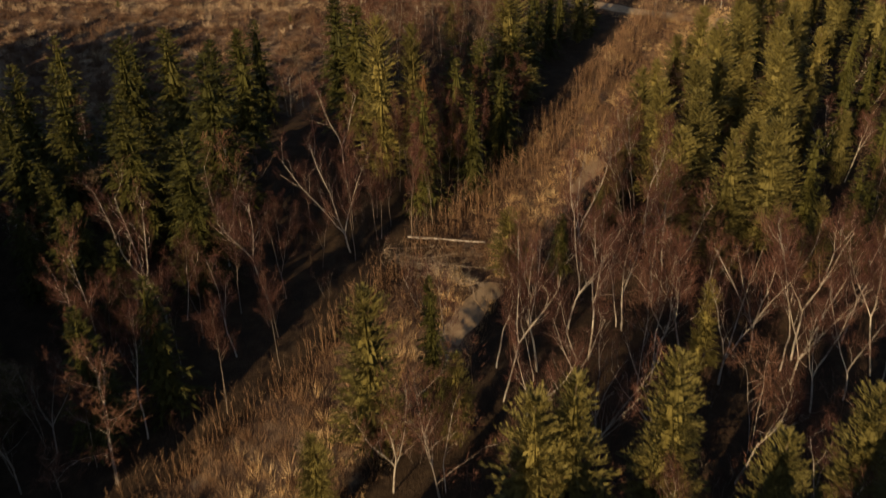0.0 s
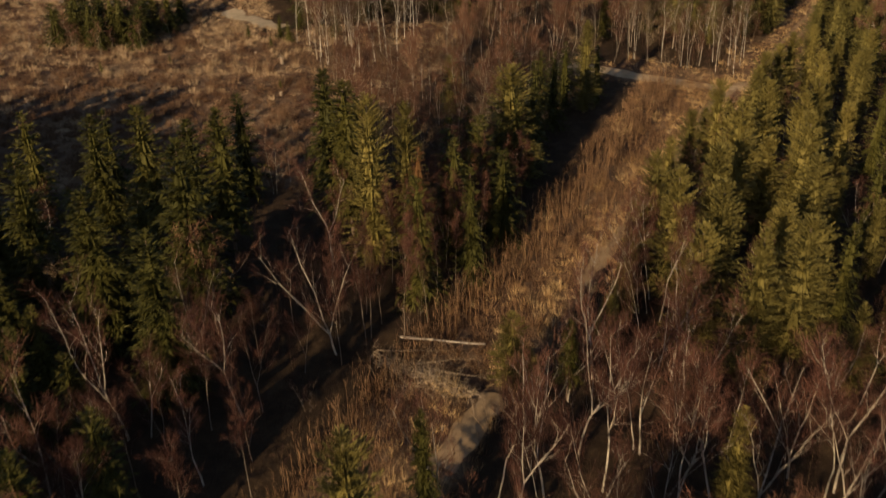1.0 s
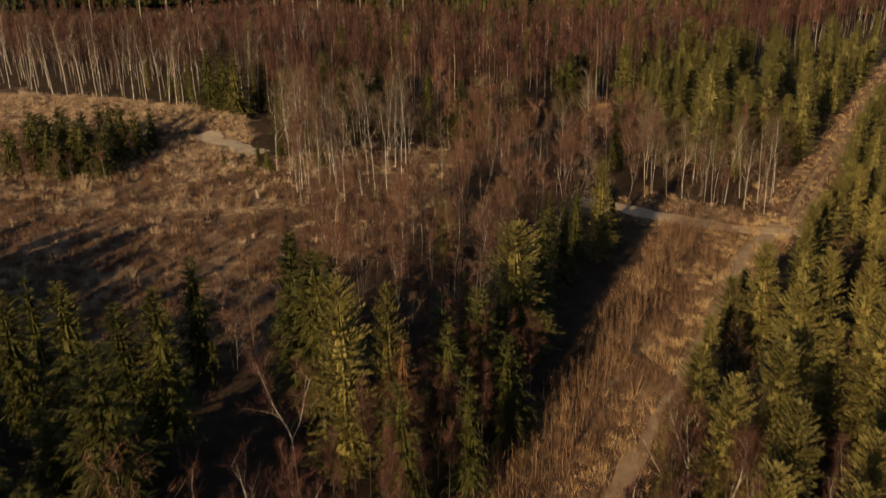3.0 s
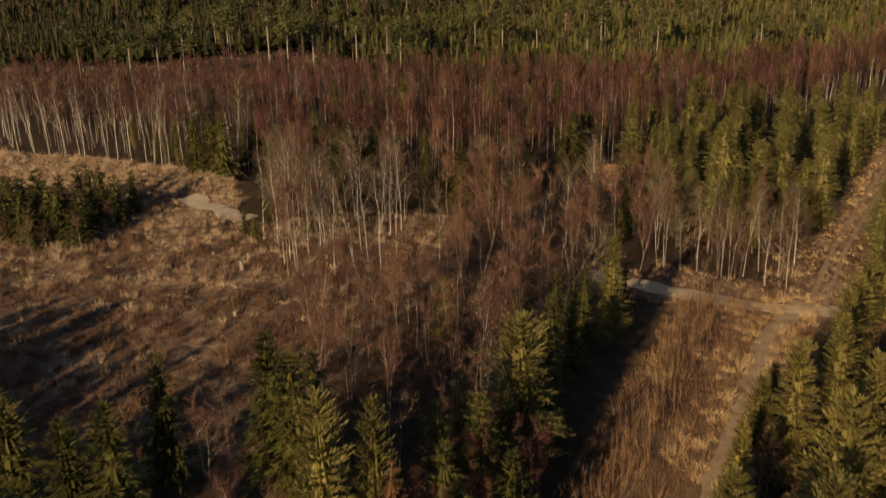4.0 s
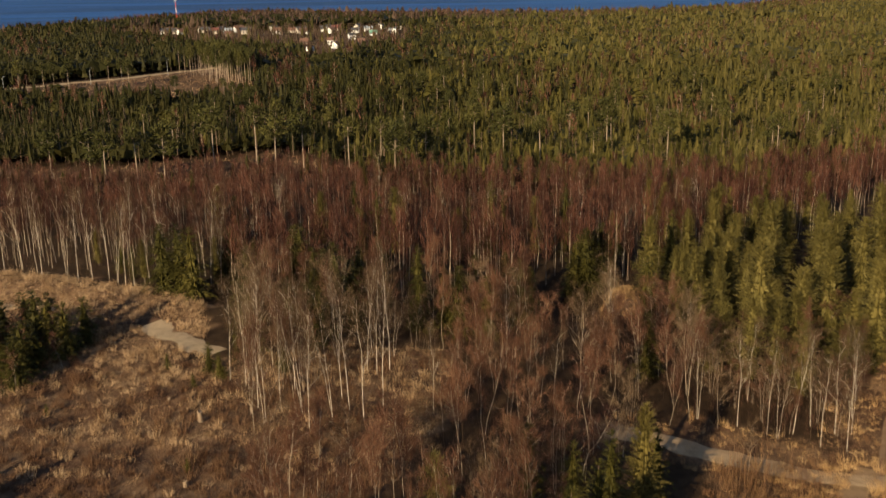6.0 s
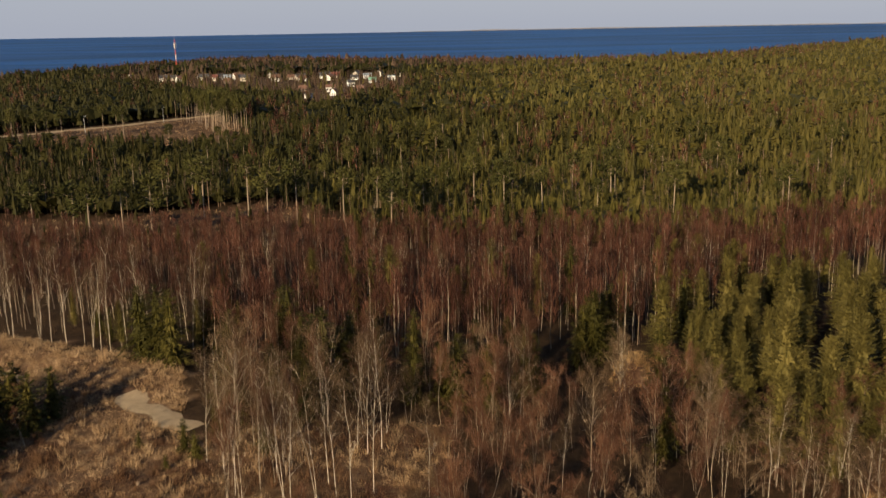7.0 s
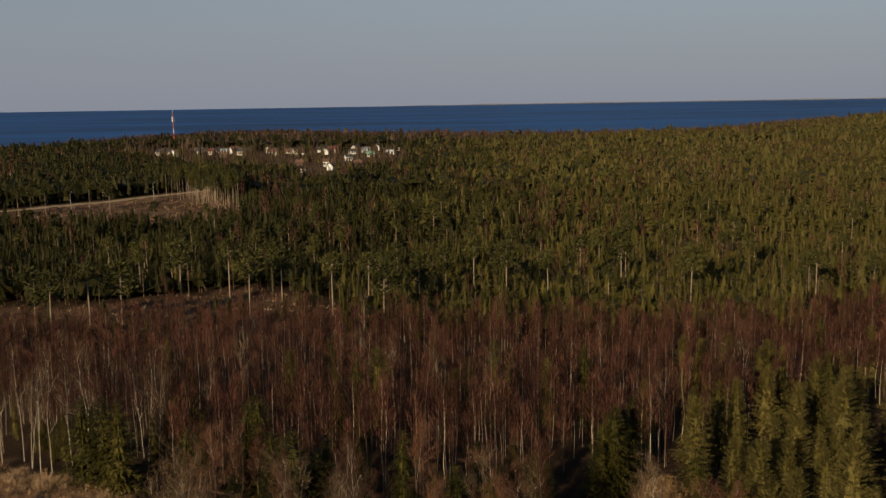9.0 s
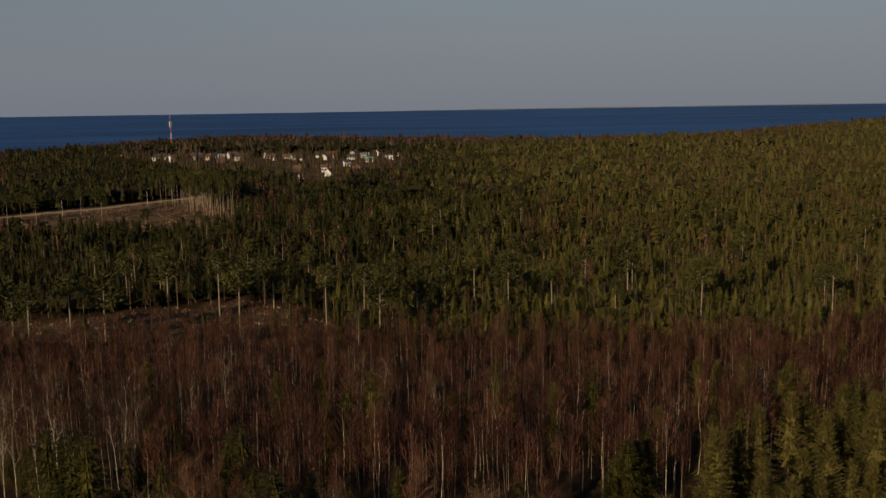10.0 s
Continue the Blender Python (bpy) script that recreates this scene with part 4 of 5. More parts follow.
for i, (x, y, h) in enumerate([(-50.4, 188, 6.8), (-56.1, 189.7, 7.0), (-60, 190.5, 7.2), (-58.7, 176, 5), (-62.6, 177.6, 6), (-58.8, 183, 5), (-65, 184, 6), (-69, 188, 6.5), (-54.5, 181, 4.5), (-70, 178, 6), (-30, 176.5, 4.2), (-28.3, 175, 3.4),
                               (-31, 172, 1.8), (-47, 165, 1.5), (-57, 160, 1.6), (-26, 150, 1.5), (-36, 178, 2.2)]):
    young.plant(i, x, y, h)
for i, (x, y) in enumerate(scattered(16, -30, 31, 182, 201, 3.5, lambda x, y: not dell(x, y) and not inside(x + 2, y, CUT) and clear_of_ways(x, y, 4), R0)):
    shade_spruces.plant(i, x, y, R0.uniform(7.5, 11.5), girth=1.25)
for i, (x, y) in enumerate(scattered(20, -72, -49.5, 173, 188, 2.4, lambda x, y: clear_of_ways(x, y, 4), R0)):
    young.plant(i, x, y, R0.uniform(6, 8.5), girth=1.1)
for i, (x, y) in enumerate(scattered(34, -78, -50, 168, 187, 2.0, lambda x, y: clear_of_ways(x, y, 4), R0)):
    (russets if i % 3 else birches).plant(i, x, y, R0.uniform(3, 6.5))
for i, (x, y, h) in enumerate([(23.4, 203.5, 12.3), (21.2, 201.5, 8.5), (25.2, 206.5, 10.5), (10.5, 199, 9), (13.5, 191, 9.5), (8.5, 194, 8)]):
    dark_spruces.plant(i, x, y, h, girth=1.15)
# the conifer stand on the far side of the road
for i, (x, y, h) in enumerate([(32.9, 201.6, 12.8), (47.7, 219.2, 11.8), (47.8, 208, 12.6), (55.8, 222, 12.2), (53.6, 207.3, 14.6), (73, 243, 11.5), (43.4, 180.8, 15.3), (55.2, 188, 14.2), (38, 166.8, 12.4),
                               (41.8, 168.9, 11.2), (43.5, 164.3, 9.9), (36.8, 189, 12.5), (35, 193, 11.5), (62.2, 203, 13.5), (64.5, 198, 14), (70.6, 206, 13.5), (51.7, 178.2, 14), (55.8, 173, 14.5), (47.2, 176, 13),
                               (49, 192, 14), (57, 195, 13.5), (64, 212, 13), (40.5, 196, 13), (44.5, 199, 12), (60, 183, 13.5), (66, 219, 13)]):
    stand_spruces.plant(i, x, y, h, girth=1.06)
for i, (x, y) in enumerate(scattered(60, 33, 92, 172, 238, 3.3, lambda x, y: clear_of_ways(x, y, 4) and x > 33 + 0.10 * (y - 168), R0)):
    stand_spruces.plant(i + 3, x, y, R0.uniform(8.5, 12.5), girth=1.0)
for i, (x, y) in enumerate(scattered(70, 34, 90, 165, 236, 2.2, lambda x, y: clear_of_ways(x, y, 4) and x > 33 + 0.10 * (y - 168), R0)):
    saplings.plant(i, x, y, R0.uniform(4, 7.5), girth=1.25)
for i, (x, y) in enumerate(scattered(26, 53, 104, 146, 222, 3.6, lambda x, y: far_from(x, y, WHEELWAY) > 4.0 and x > np.interp(y, [p[1] for p in WHEELWAY], [p[0] for p in WHEELWAY]) and x < 0.5 * y - 8, R0)):
    stand_spruces.plant(i + 1, x, y, R0.uniform(9, 13), girth=1.0)
alders.plant(2, 32.6, 148.6, 5.5)
for i, (x, y) in enumerate(scattered(26, 31, 56, 153, 178, 2.6, lambda x, y: clear_of_ways(x, y, 4.5), R0)):
    (russets, thin_birches, alders)[i % 3].plant(i, x, y, R0.uniform(5.5, 9.5), lean=R0.uniform(-4, 4))
# pines left standing at the edge of the second felling
for i, (x, y, h) in enumerate([(-61.2, 314, 17), (-50.4, 318, 17), (-69.2, 295, 16), (-74.8, 291, 16), (-42.7, 304, 16), (-23.8, 306, 15), (-11.1, 294, 15), (9.6, 320, 16), (17.2, 314, 16), (35.8, 322, 16),
                               (48.2, 332, 16), (87, 302, 15), (60, 308, 15), (-93, 284, 16), (-84.6, 286, 16), (-79, 281, 16), (-37.4, 317, 16), (-15.4, 306, 15), (-3.5, 305, 15), (26.3, 304, 15)]):
    pines.plant(i, x, y, h, lean=R0.uniform(-2, 2))
for i, (x, y) in enumerate(scattered(75, -150, -84, 520, 618, 3.0, lambda x, y: inside(x, y, FARCUT) and far_from(x, y, [(-142, 612), (-118, 582), (-98, 540)]) < 14 and far_from(x, y, FARROAD) > 7, R0)):
    pines.plant(i + 1, x, y, R0.uniform(15, 19), girth=0.55)
for i, (x, y) in enumerate([(-196, 505), (-182, 498), (-176, 512), (-163, 530), (-160, 540), (-186, 520), (-150, 520), (-206, 498), (-201, 515)]):
    pines.plant(i, x, y, R0.uniform(13, 16), girth=0.8)


for i, (x, y) in enumerate(scattered(70, -120, 150, 298, 470, 8, lambda x, y: not inside(x, y, FARCUT) and not inside(x, y, STRIP) and abs(x) < 0.42 * (y - 60), R0)):
    pines.plant(i, x, y, R0.uniform(11, 15), girth=0.75, lean=R0.uniform(-2, 2))


# ---- the woods too many to count ----
def wood_mesh(name, templates, xs, ys, hs, rng, mats, other=None):
    """One mesh of many trees: each template is (verts, faces, material of each face) for a tree one unit high."""
    V, F, I, T, n = [], [], [], [], 0
    pick = rng.randint(0, len(templates), len(xs))
    zs = land(xs, ys)
    for k, (v, f, mi) in enumerate(templates):
        s = pick == k
        m = int(s.sum())
        if not m:
            continue
        a = rng.rand(m) * 6.283
        c, sn, h = np.cos(a)[:, None], np.sin(a)[:, None], hs[s][:, None]
        g = h * rng.uniform(0.85, 1.2, (m, 1))
        x = (v[None, :, 0] * c - v[None, :, 1] * sn) * g + xs[s][:, None]
        y = (v[None, :, 0] * sn + v[None, :, 1] * c) * g + ys[s][:, None]
        z = v[None, :, 2] * h + zs[s][:, None]
        V.append(np.stack([x, y, z], 2).reshape(-1, 3))
        F.append((f[None] + (np.arange(m) * len(v))[:, None, None] + n).reshape(-1, 3))
        mt = np.tile(mi, (m, 1))
        if other is not None:
            mt = np.where((mt == 1) & (other[s][:, None] > 0), other[s][:, None], mt)
        I.append(mt.ravel()), T.append(np.repeat(rng.rand(m), len(f)))
        n += m * len(v)
    return mesh_of(name, np.concatenate(V), np.concatenate(F), mats, np.concatenate(I), np.concatenate(T))


def template(made, unit):
    (tv, tf), (cv, cf) = made
    v, f = join([(tv, tf), (cv, cf)])
    return v / unit, f, np.array([0] * len(tf) + [1] * len(cf))


def tiered(rng, tiers, points, R=0.17, base=0.12):
    """A far conifer, one unit high: ragged tiers over a thin trunk."""
    parts = [(np.array([[0.012, 0, 0], [-0.006, 0.01, 0], [-0.006, -0.01, 0], [0, 0, 0.5]]), np.array([[0, 1, 3], [1, 2, 3], [2, 0, 3]]))]
    crown = []
    for i in range(tiers):
        t0 = base + (1 - base) * i / tiers
        t1 = min(1.0, t0 + (1 - base) / tiers * 2.1)
        r = R * (1 - (t0 - base) / (1 - base)) ** 0.8 + 0.012
        a = np.arange(points * 2) * math.pi / points + rng.rand() * 6
        rad = np.where(np.arange(points * 2) % 2, 0.6, 1.0) * r * rng.uniform(0.7, 1.25, points * 2)
        z = t0 + rng.uniform(-0.035, 0.035, points * 2) + np.where(np.arange(points * 2) % 2, 0.03, 0)
        rim = np.stack([np.cos(a) * rad, np.sin(a) * rad, z], 1)
        v = np.concatenate([rim, [[rng.normal() * 0.006, rng.normal() * 0.006, t1]]])
        k = np.arange(points * 2)
        crown.append((v, np.stack([k, (k + 1) % (points * 2), np.full(points * 2, points * 2)], 1)))
    cr = join(crown)
    v, f = join(parts + [cr])
    return v, f, np.array([0] * 3 + [1] * len(cr[1]))


def grid_places(x0, x1, y0, y1, s, ok, rng):
    gx, gy = np.meshgrid(np.arange(x0, x1, s), np.arange(y0, y1, s))
    gx, gy = gx.ravel() + rng.uniform(-0.48, 0.48, gx.size) * s, gy.ravel() + rng.uniform(-0.48, 0.48, gy.size) * s
    k = ok(gx, gy)
    return gx[k], gy[k]


R1 = np.random.RandomState(23)
RED_FRONT_X, RED_FRONT_Y = (-140, -86, -52, -40, -30, 0, 20, 33, 40, 75, 100, 150), (246, 231, 215, 216, 203, 200, 203, 208, 217, 238, 262, 300)
RED_BACK_X, RED_BACK_Y = (-150, -94, -70, -57, -38, -22, 0, 30, 51, 73, 94, 150), (276, 277, 276, 285, 293, 287, 283, 280, 276, 272, 282, 300)
red_wood = lambda x, y: ~dell(x, y) & (y > np.interp(x, RED_FRONT_X, RED_FRONT_Y)) & (y < np.interp(x, RED_BACK_X, RED_BACK_Y) + 2.5 * wobble(x, y, 14, 5)) & (far_from(x, y, WHEELWAY) > 4) & (np.abs(x) < 0.47 * (y - 20) + 14)

# the front of the birch wood, tree by tree
fx, fy = grid_places(-100, 60, 196, 240, 3.5, lambda x, y: red_wood(x, y) & (y < np.interp(x, RED_FRONT_X, RED_FRONT_Y) + 5) & (x < -34), R1)
slim = nursery("birch_tree", [broadleaf(R1, 14.0, 1, 8, 420, 0.15, 0.42, 0.05, 1.3, 4, 0.03, 0.27) for s in range(4)],
               (M_BIRCH, M_REDTWIG), "slim birch with white stem and red-brown twigs", "birch tree", "birches of the red wood", [14.0] * 4)
for i, (x, y) in enumerate(zip(fx, fy)):
    slim.plant(R1.randint(4), float(x), float(y), R1.uniform(9.5, 14), lean=R1.uniform(-2, 2))


def slim_birch(rng, twigs, width, low=0.28, white=False, wide=1.0):
    """A birch of the wood, one unit high: thin wavy stem, a narrow plume of rising twigs."""
    tt = np.linspace(0, 1, 4)
    wav = rng.normal(size=(4, 2)) * 0.012
    wav[0] = 0
    trunk = tube(np.stack([wav[:, 0], wav[:, 1], tt], 1), 0.0056 * (1 - 0.9 * tt), 3)
    t = low + (1 - low) * rng.rand(twigs) ** 0.7
    a = rng.rand(twigs) * 6.283
    r = wide * rng.rand(twigs) ** 0.6 * 0.10 * np.sin(np.clip((t - low) / (1 - low), 0.06, 1) * 2.6 + 0.35) + 0.004
    pos = np.stack([np.cos(a) * r, np.sin(a) * r, t - 0.05], 1)
    way = np.stack([np.cos(a) * 0.36 * wide, np.sin(a) * 0.36 * wide, np.full(twigs, 1.0)], 1) + rng.normal(size=(twigs, 3)) * 0.17
    tw = needles(pos, way, rng.uniform(0.06, 0.13, twigs), np.full(twigs, width) * rng.uniform(0.6, 1.4, twigs), rng)
    v, f = join([trunk, tw])
    return v, f, np.array([0 if white else 2] * len(trunk[1]) + [1] * len(tw[1]))


bt = [slim_birch(R1, 190, 0.0056, R1.uniform(0.36, 0.58), k < 5, R1.uniform(0.75, 1.15)) for k in range(14)]
wx, wy = grid_places(-165, 170, 196, 312, 3.0, lambda x, y: red_wood(x, y) & ~((y < np.interp(x, RED_FRONT_X, RED_FRONT_Y) + 5) & (x > -100) & (x < -34)), R1)
tall = np.interp(wy - np.interp(wx, RED_FRONT_X, RED_FRONT_Y), [0, 30, 70], [12.5, 11, 9.5])
tagged(new("birch_wood", wood_mesh("birch_wood", bt, wx, wy, tall * R1.uniform(0.6, 1.15, len(wx)), R1, [M_BIRCH, M_REDTWIG, M_GREYBARK])),
       "dense wood of leafless red-brown birches", "birch wood", kind="stuff")
def thicket(name, places, hlo, hhi, label, grey):
    temps = [slim_birch(R1, 85, 0.0075, R1.uniform(0.1, 0.25), False, 2.3) for k in range(7)]
    x, y = places
    return tagged(new(name, wood_mesh(name, temps, x, y, R1.uniform(hlo, hhi, len(x)), R1, [M_BIRCH, M_REDTWIG, M_GREYTWIG], (R1.rand(len(x)) < grey) * 2)), label, "thicket", kind="stuff")


open_ground = lambda x, y: (far_from(x, y, ROAD) > 3) & (far_from(x, y, GLADE) > 3) & ~in_clearing(x, y, 0.5) & ~inside(x + 1.5 * wobble(x, y, 9, 31) + 1, y, CUT)
thicket("bare_thicket", grid_places(-27, 33, 114, 204, 3.4, lambda x, y: open_ground(x, y) & (x < 30 + 0.1 * (y - 160)) & (x > -20 + 3 * wobble(x, y, 15, 33)) & ~void(x, y) & ~dell(x, y), R1), 1.5, 3.8, "dense thicket of bare grey and russet saplings", 0.5)
thicket("shady_thicket", grid_places(-62, 30, 44, 150, 4.6, lambda x, y: (x < np.interp(y, CLR_Y, CLR_L) - 0.8) & ~inside(x, y, CUT) & ((y < 116) | (x > 3)) & (x > -0.47 * np.hypot(y, 50) - 6) & ~void(x, y), R1), 1.2, 3.2, "bare undergrowth in the shady wood", 0.4)
thicket("birch_undergrowth", grid_places(-6, 52, 38, 80, 4.0, lambda x, y: x > np.interp(y, CLR_Y, CLR_R) + 2.0, R1), 2, 5.5, "reddish bare undergrowth among the birches", 0.15)
thicket("stand_undergrowth", grid_places(16, 60, 76, 142, 3.4, lambda x, y: x > np.interp(y, CLR_Y, CLR_R) + 3.0, R1), 2, 5, "bare bushes between the spruces", 0.3)
thicket("roadside_bushes", grid_places(31, 56, 151, 172, 2.0, lambda x, y: (far_from(x, y, ROAD) > 4.5) & (far_from(x, y, WHEELWAY) > 4), R1), 1.5, 4, "bare brush under the roadside birches", 0.5)
thicket("wood_edge_bushes", grid_places(-100, 34, 196, 232, 3.0, lambda x, y: (y > np.interp(x, RED_FRONT_X, RED_FRONT_Y) - 1) & (y < np.interp(x, RED_FRONT_X, RED_FRONT_Y) + 8) & ~dell(x, y), R1), 1.5, 3.5, "bare bushes at the edge of the birch wood", 0.3)
for i, (x, y, h) in enumerate([(-42.2, 237.7, 12), (-37.7, 233, 11.5), (-22.9, 207.4, 12), (-21.7, 232.1, 12), (-16.2, 240.4, 12), (-10.5, 221.8, 13.7), (-7.5, 224, 14), (9.7, 229.7, 13.6), (12.2, 231.5, 12), (17.5, 225.6, 12),
                               (23.5, 229.3, 12.4), (24.3, 236.2, 11.5), (30, 217.7, 11), (36, 214, 11), (38.9, 212.3, 12), (40.5, 237.5, 11.5), (58.1, 223.6, 13), (67.8, 251.4, 12), (53.1, 234.6, 12), (-13.5, 223, 11), (6, 231, 11), (-50, 214.5, 8), (-47, 216.5, 9), (-43, 212, 10), (-37, 212, 9), (-56, 221.5, 7), (-31, 214, 9), (-62, 226, 7), (-45, 222, 8), (-53, 218, 6)]):
    (shade_spruces if i % 3 else stand_spruces).plant(i, x, y, h, girth=0.95)
for i, (x, y) in enumerate([(-60.4, 242.3), (-52.7, 231.2), (-47.2, 228.6), (-40.9, 219.4), (-32.7, 227.9), (-30, 235.3), (-4.8, 234.2), (1.1, 228.8), (9.3, 219.4), (31.5, 214.4), (45.9, 229.3), (47.1, 226.8), (27.9, 240.9), (45.9, 237.2), (-11, 244.2), (-14.1, 275.3)]):
    tall_birches.plant(i, x, y, R1.uniform(12.5, 14.5), lean=R1.uniform(-3, 3))
mx, my = grid_places(-150, 150, 205, 300, 11, red_wood, R1)
for i, (x, y) in enumerate(zip(mx, my)):
    if R1.rand() < 0.14:
        (stand_spruces if i % 3 == 0 else shade_spruces).plant(i, float(x), float(y), R1.uniform(7, 10.5), girth=0.9)


def conifers_ok(x, y):
    back = np.interp(x, RED_BACK_X, RED_BACK_Y) + 2.5 * wobble(x, y, 14, 5)
    coast = np.interp(x, COAST_X, COAST_Y)
    return ((y > back) & ~inside(x, y, STRIP) & ~inside(x, y, FARCUT) & ~inside(x, y, TOWN) & (far_from(x, y, FARROAD) > 7) & (far_from(x, y, WHEELWAY) > 4)
            & (y < coast - 15) & (np.abs(x) < 0.47 * (y - 32) + 10))


def rounded(rng, bulbs, points):
    """A far pine, one unit high: bare trunk under a few flattened clumps."""
    parts = [(np.array([[0.014, 0, 0], [-0.007, 0.012, 0], [-0.007, -0.012, 0], [0, 0, 0.9]]), np.array([[0, 1, 3], [1, 2, 3], [2, 0, 3]]))]
    crown = []
    for i in range(bulbs):
        a, r = rng.rand() * 6.283, rng.uniform(0, 0.08)
        c = np.array([math.cos(a) * r, math.sin(a) * r, 0.62 + 0.28 * (i + rng.rand()) / bulbs])
        w, h = rng.uniform(0.08, 0.13), rng.uniform(0.06, 0.1)
        an = np.arange(points) * 6.283 / points + rng.rand() * 6
        rim = c + np.stack([np.cos(an) * w, np.sin(an) * w, np.zeros(points)], 1) * rng.uniform(0.7, 1.3, (points, 1)) + rng.normal(size=(points, 3)) * 0.015
        v = np.concatenate([rim, [c + [0, 0, h], c - [0, 0, h * 0.6]]])
        k = np.arange(points)
        crown.append((v, np.concatenate([np.stack([k, (k + 1) % points, np.full(points, points)], 1), np.stack([(k + 1) % points, k, np.full(points, points + 1)], 1)])))
    cr = join(crown)
    v, f = join(parts + [cr])
    return v, f, np.array([0] * 3 + [1] * len(cr[1]))


def shaggy(rng, R, base, n):
    """A conifer at middle distance, one unit high: a ragged dark core with loose needles standing out of it."""
    v, f, mi = tiered(rng, 4, 4, R * 0.5, base)
    t = base + (1 - base) * rng.rand(n) ** 0.9 * 0.97
    a = rng.rand(n) * 6.283
    r = R * (1 - (t - base) / (1 - base)) ** 0.7 * rng.uniform(0.25, 1.0, n)
    out = np.stack([np.cos(a), np.sin(a), rng.uniform(-0.7, 0.5, n)], 1)
    ln = rng.uniform(0.06, 0.12, n) * (1.2 - 0.8 * t) * (56 / n) ** 0.4
    sp = needles(np.stack([np.cos(a) * r, np.sin(a) * r, t], 1), out, ln + 0.015, ln * rng.uniform(0.3, 0.5, n), rng)
    vv, ff = join([(v, f), sp])
    return vv, ff, np.concatenate([mi, np.ones(len(sp[1]), int)])


def forest(name, y0, y1, s, tiers, points, hlo, hhi, label):
    if tiers == 4:
        temps = [shaggy(R1, R1.uniform(0.19, 0.29), R1.uniform(0.05, 0.25), 42) for _ in range(13)] + [rounded(R1, 4, 5) for _ in range(4)]
    elif tiers:
        temps = [tiered(R1, tiers, points, R1.uniform(0.20, 0.32), R1.uniform(0.05, 0.3)) for _ in range(11)] + [rounded(R1, 4, 5) for _ in range(4)]
    else:
        temps = [shaggy(R1, R1.uniform(0.19, 0.28), R1.uniform(0.1, 0.38), 125) for _ in range(13)] + [template(pine(R1, 13.0, 2.6, R1.uniform(0.35, 0.6), 6, 9), 13.0) for _ in range(4)]
    x, y = grid_places(-0.5 * y1 - 30, 0.5 * y1 + 30, y0, y1, s, lambda a, b: conifers_ok(a, b) & (b >= y0) & (b < y1), R1)
    h = R1.uniform(hlo, hhi, len(x)) * R1.uniform(0.75, 1.12, len(x)) * (1 + 0.16 * wobble(x, y, 60, 6) + 0.10 * wobble(x, y, 17, 7))
    # dark needles leftwards, and self-shade put into colour on coarse tiered trees
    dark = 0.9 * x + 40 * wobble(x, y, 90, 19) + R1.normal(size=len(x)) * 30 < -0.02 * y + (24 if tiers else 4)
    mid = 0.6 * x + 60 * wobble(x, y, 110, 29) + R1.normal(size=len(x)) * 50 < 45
    brown = (y > np.interp(x, COAST_X, COAST_Y) - 170 + 60 * wobble(x, y, 120, 21)) & (y > 850) & (wobble(x, y, 230, 22) + R1.normal(size=len(x)) * 0.15 > -0.15) & (x < 150)
    brown |= (y > 900) & (x > 350) & (y > np.interp(x, COAST_X, COAST_Y) - 90) & (R1.rand(len(x)) < 0.7)
    brown |= (x > -330) & (x < 140) & (y > 1015) & (y < 1330) & (wobble(x, y, 150, 24) > -0.35) & (R1.rand(len(x)) < 0.7)
    brown &= y > 540
    return tagged(new(name, wood_mesh(name, temps, x, y, h, R1, [M_BARK, M_CONIFER, M_SHADECONIFER, M_FARBARE, M_SHADESPRUCE], np.where(brown, 3, np.where(dark, 2, mid * 4)))), label, "conifer forest", kind="stuff")


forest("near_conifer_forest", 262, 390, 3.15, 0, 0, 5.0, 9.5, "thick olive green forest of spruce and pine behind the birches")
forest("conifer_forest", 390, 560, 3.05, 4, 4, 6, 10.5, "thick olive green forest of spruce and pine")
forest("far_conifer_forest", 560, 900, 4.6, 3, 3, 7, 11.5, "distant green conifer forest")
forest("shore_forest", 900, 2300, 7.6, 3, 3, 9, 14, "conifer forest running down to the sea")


def canopy(name, y0, y1, cell, rise, label):
    """A rough sheet added to fill the gaps between the tall conifers, their shade put into its colour; it falls to the
    ground at the forest's edge.
    """
    xs, ys = np.arange(-0.48 * y1 - 10, 0.48 * y1 + 10, cell), np.arange(y0 - cell, y1 + cell, cell)
    r = np.random.RandomState(77)

    def top(x, y):
        inner = conifers_ok(x, y)
        for dx, dy in ((cell, 0), (-cell, 0), (0, cell), (0, -cell)):
            inner &= conifers_ok(x + dx, y + dy)
        return land(x, y) + np.where(inner, rise * (1 + 0.3 * wobble(x, y, 28, 61)) * r.uniform(0.45, 1.25, np.shape(x)), -0.6)

    v, f = sheet(xs, ys, top)
    v[:, :2] += r.uniform(-0.35, 0.35, (len(v), 2)) * cell
    mid = v[f].mean(axis=1)
    keep = (v[f][..., 2].min(axis=1) > land(mid[:, 0], mid[:, 1]) + 0.4) & (np.abs(mid[:, 0]) < 0.47 * (mid[:, 1] - 20) + 14)
    f = f[keep]
    used, f = np.unique(f, return_inverse=True)
    f = f.reshape(-1, 3)
    return tagged(new(name, mesh_of(name, v[used], f, [M_SHADESPRUCE, M_SHADECONIFER], (mid[keep][:, 0] < 25 * wobble(mid[keep][:, 0], mid[keep][:, 1], 60, 62) - 10).astype(int), r.rand(len(f)))), label, "undergrowth", kind="stuff")


canopy("young_conifer_growth", 275, 560, 2.2, 3.6, "gap-filling sheet under the taller trees, shade put into its colour")
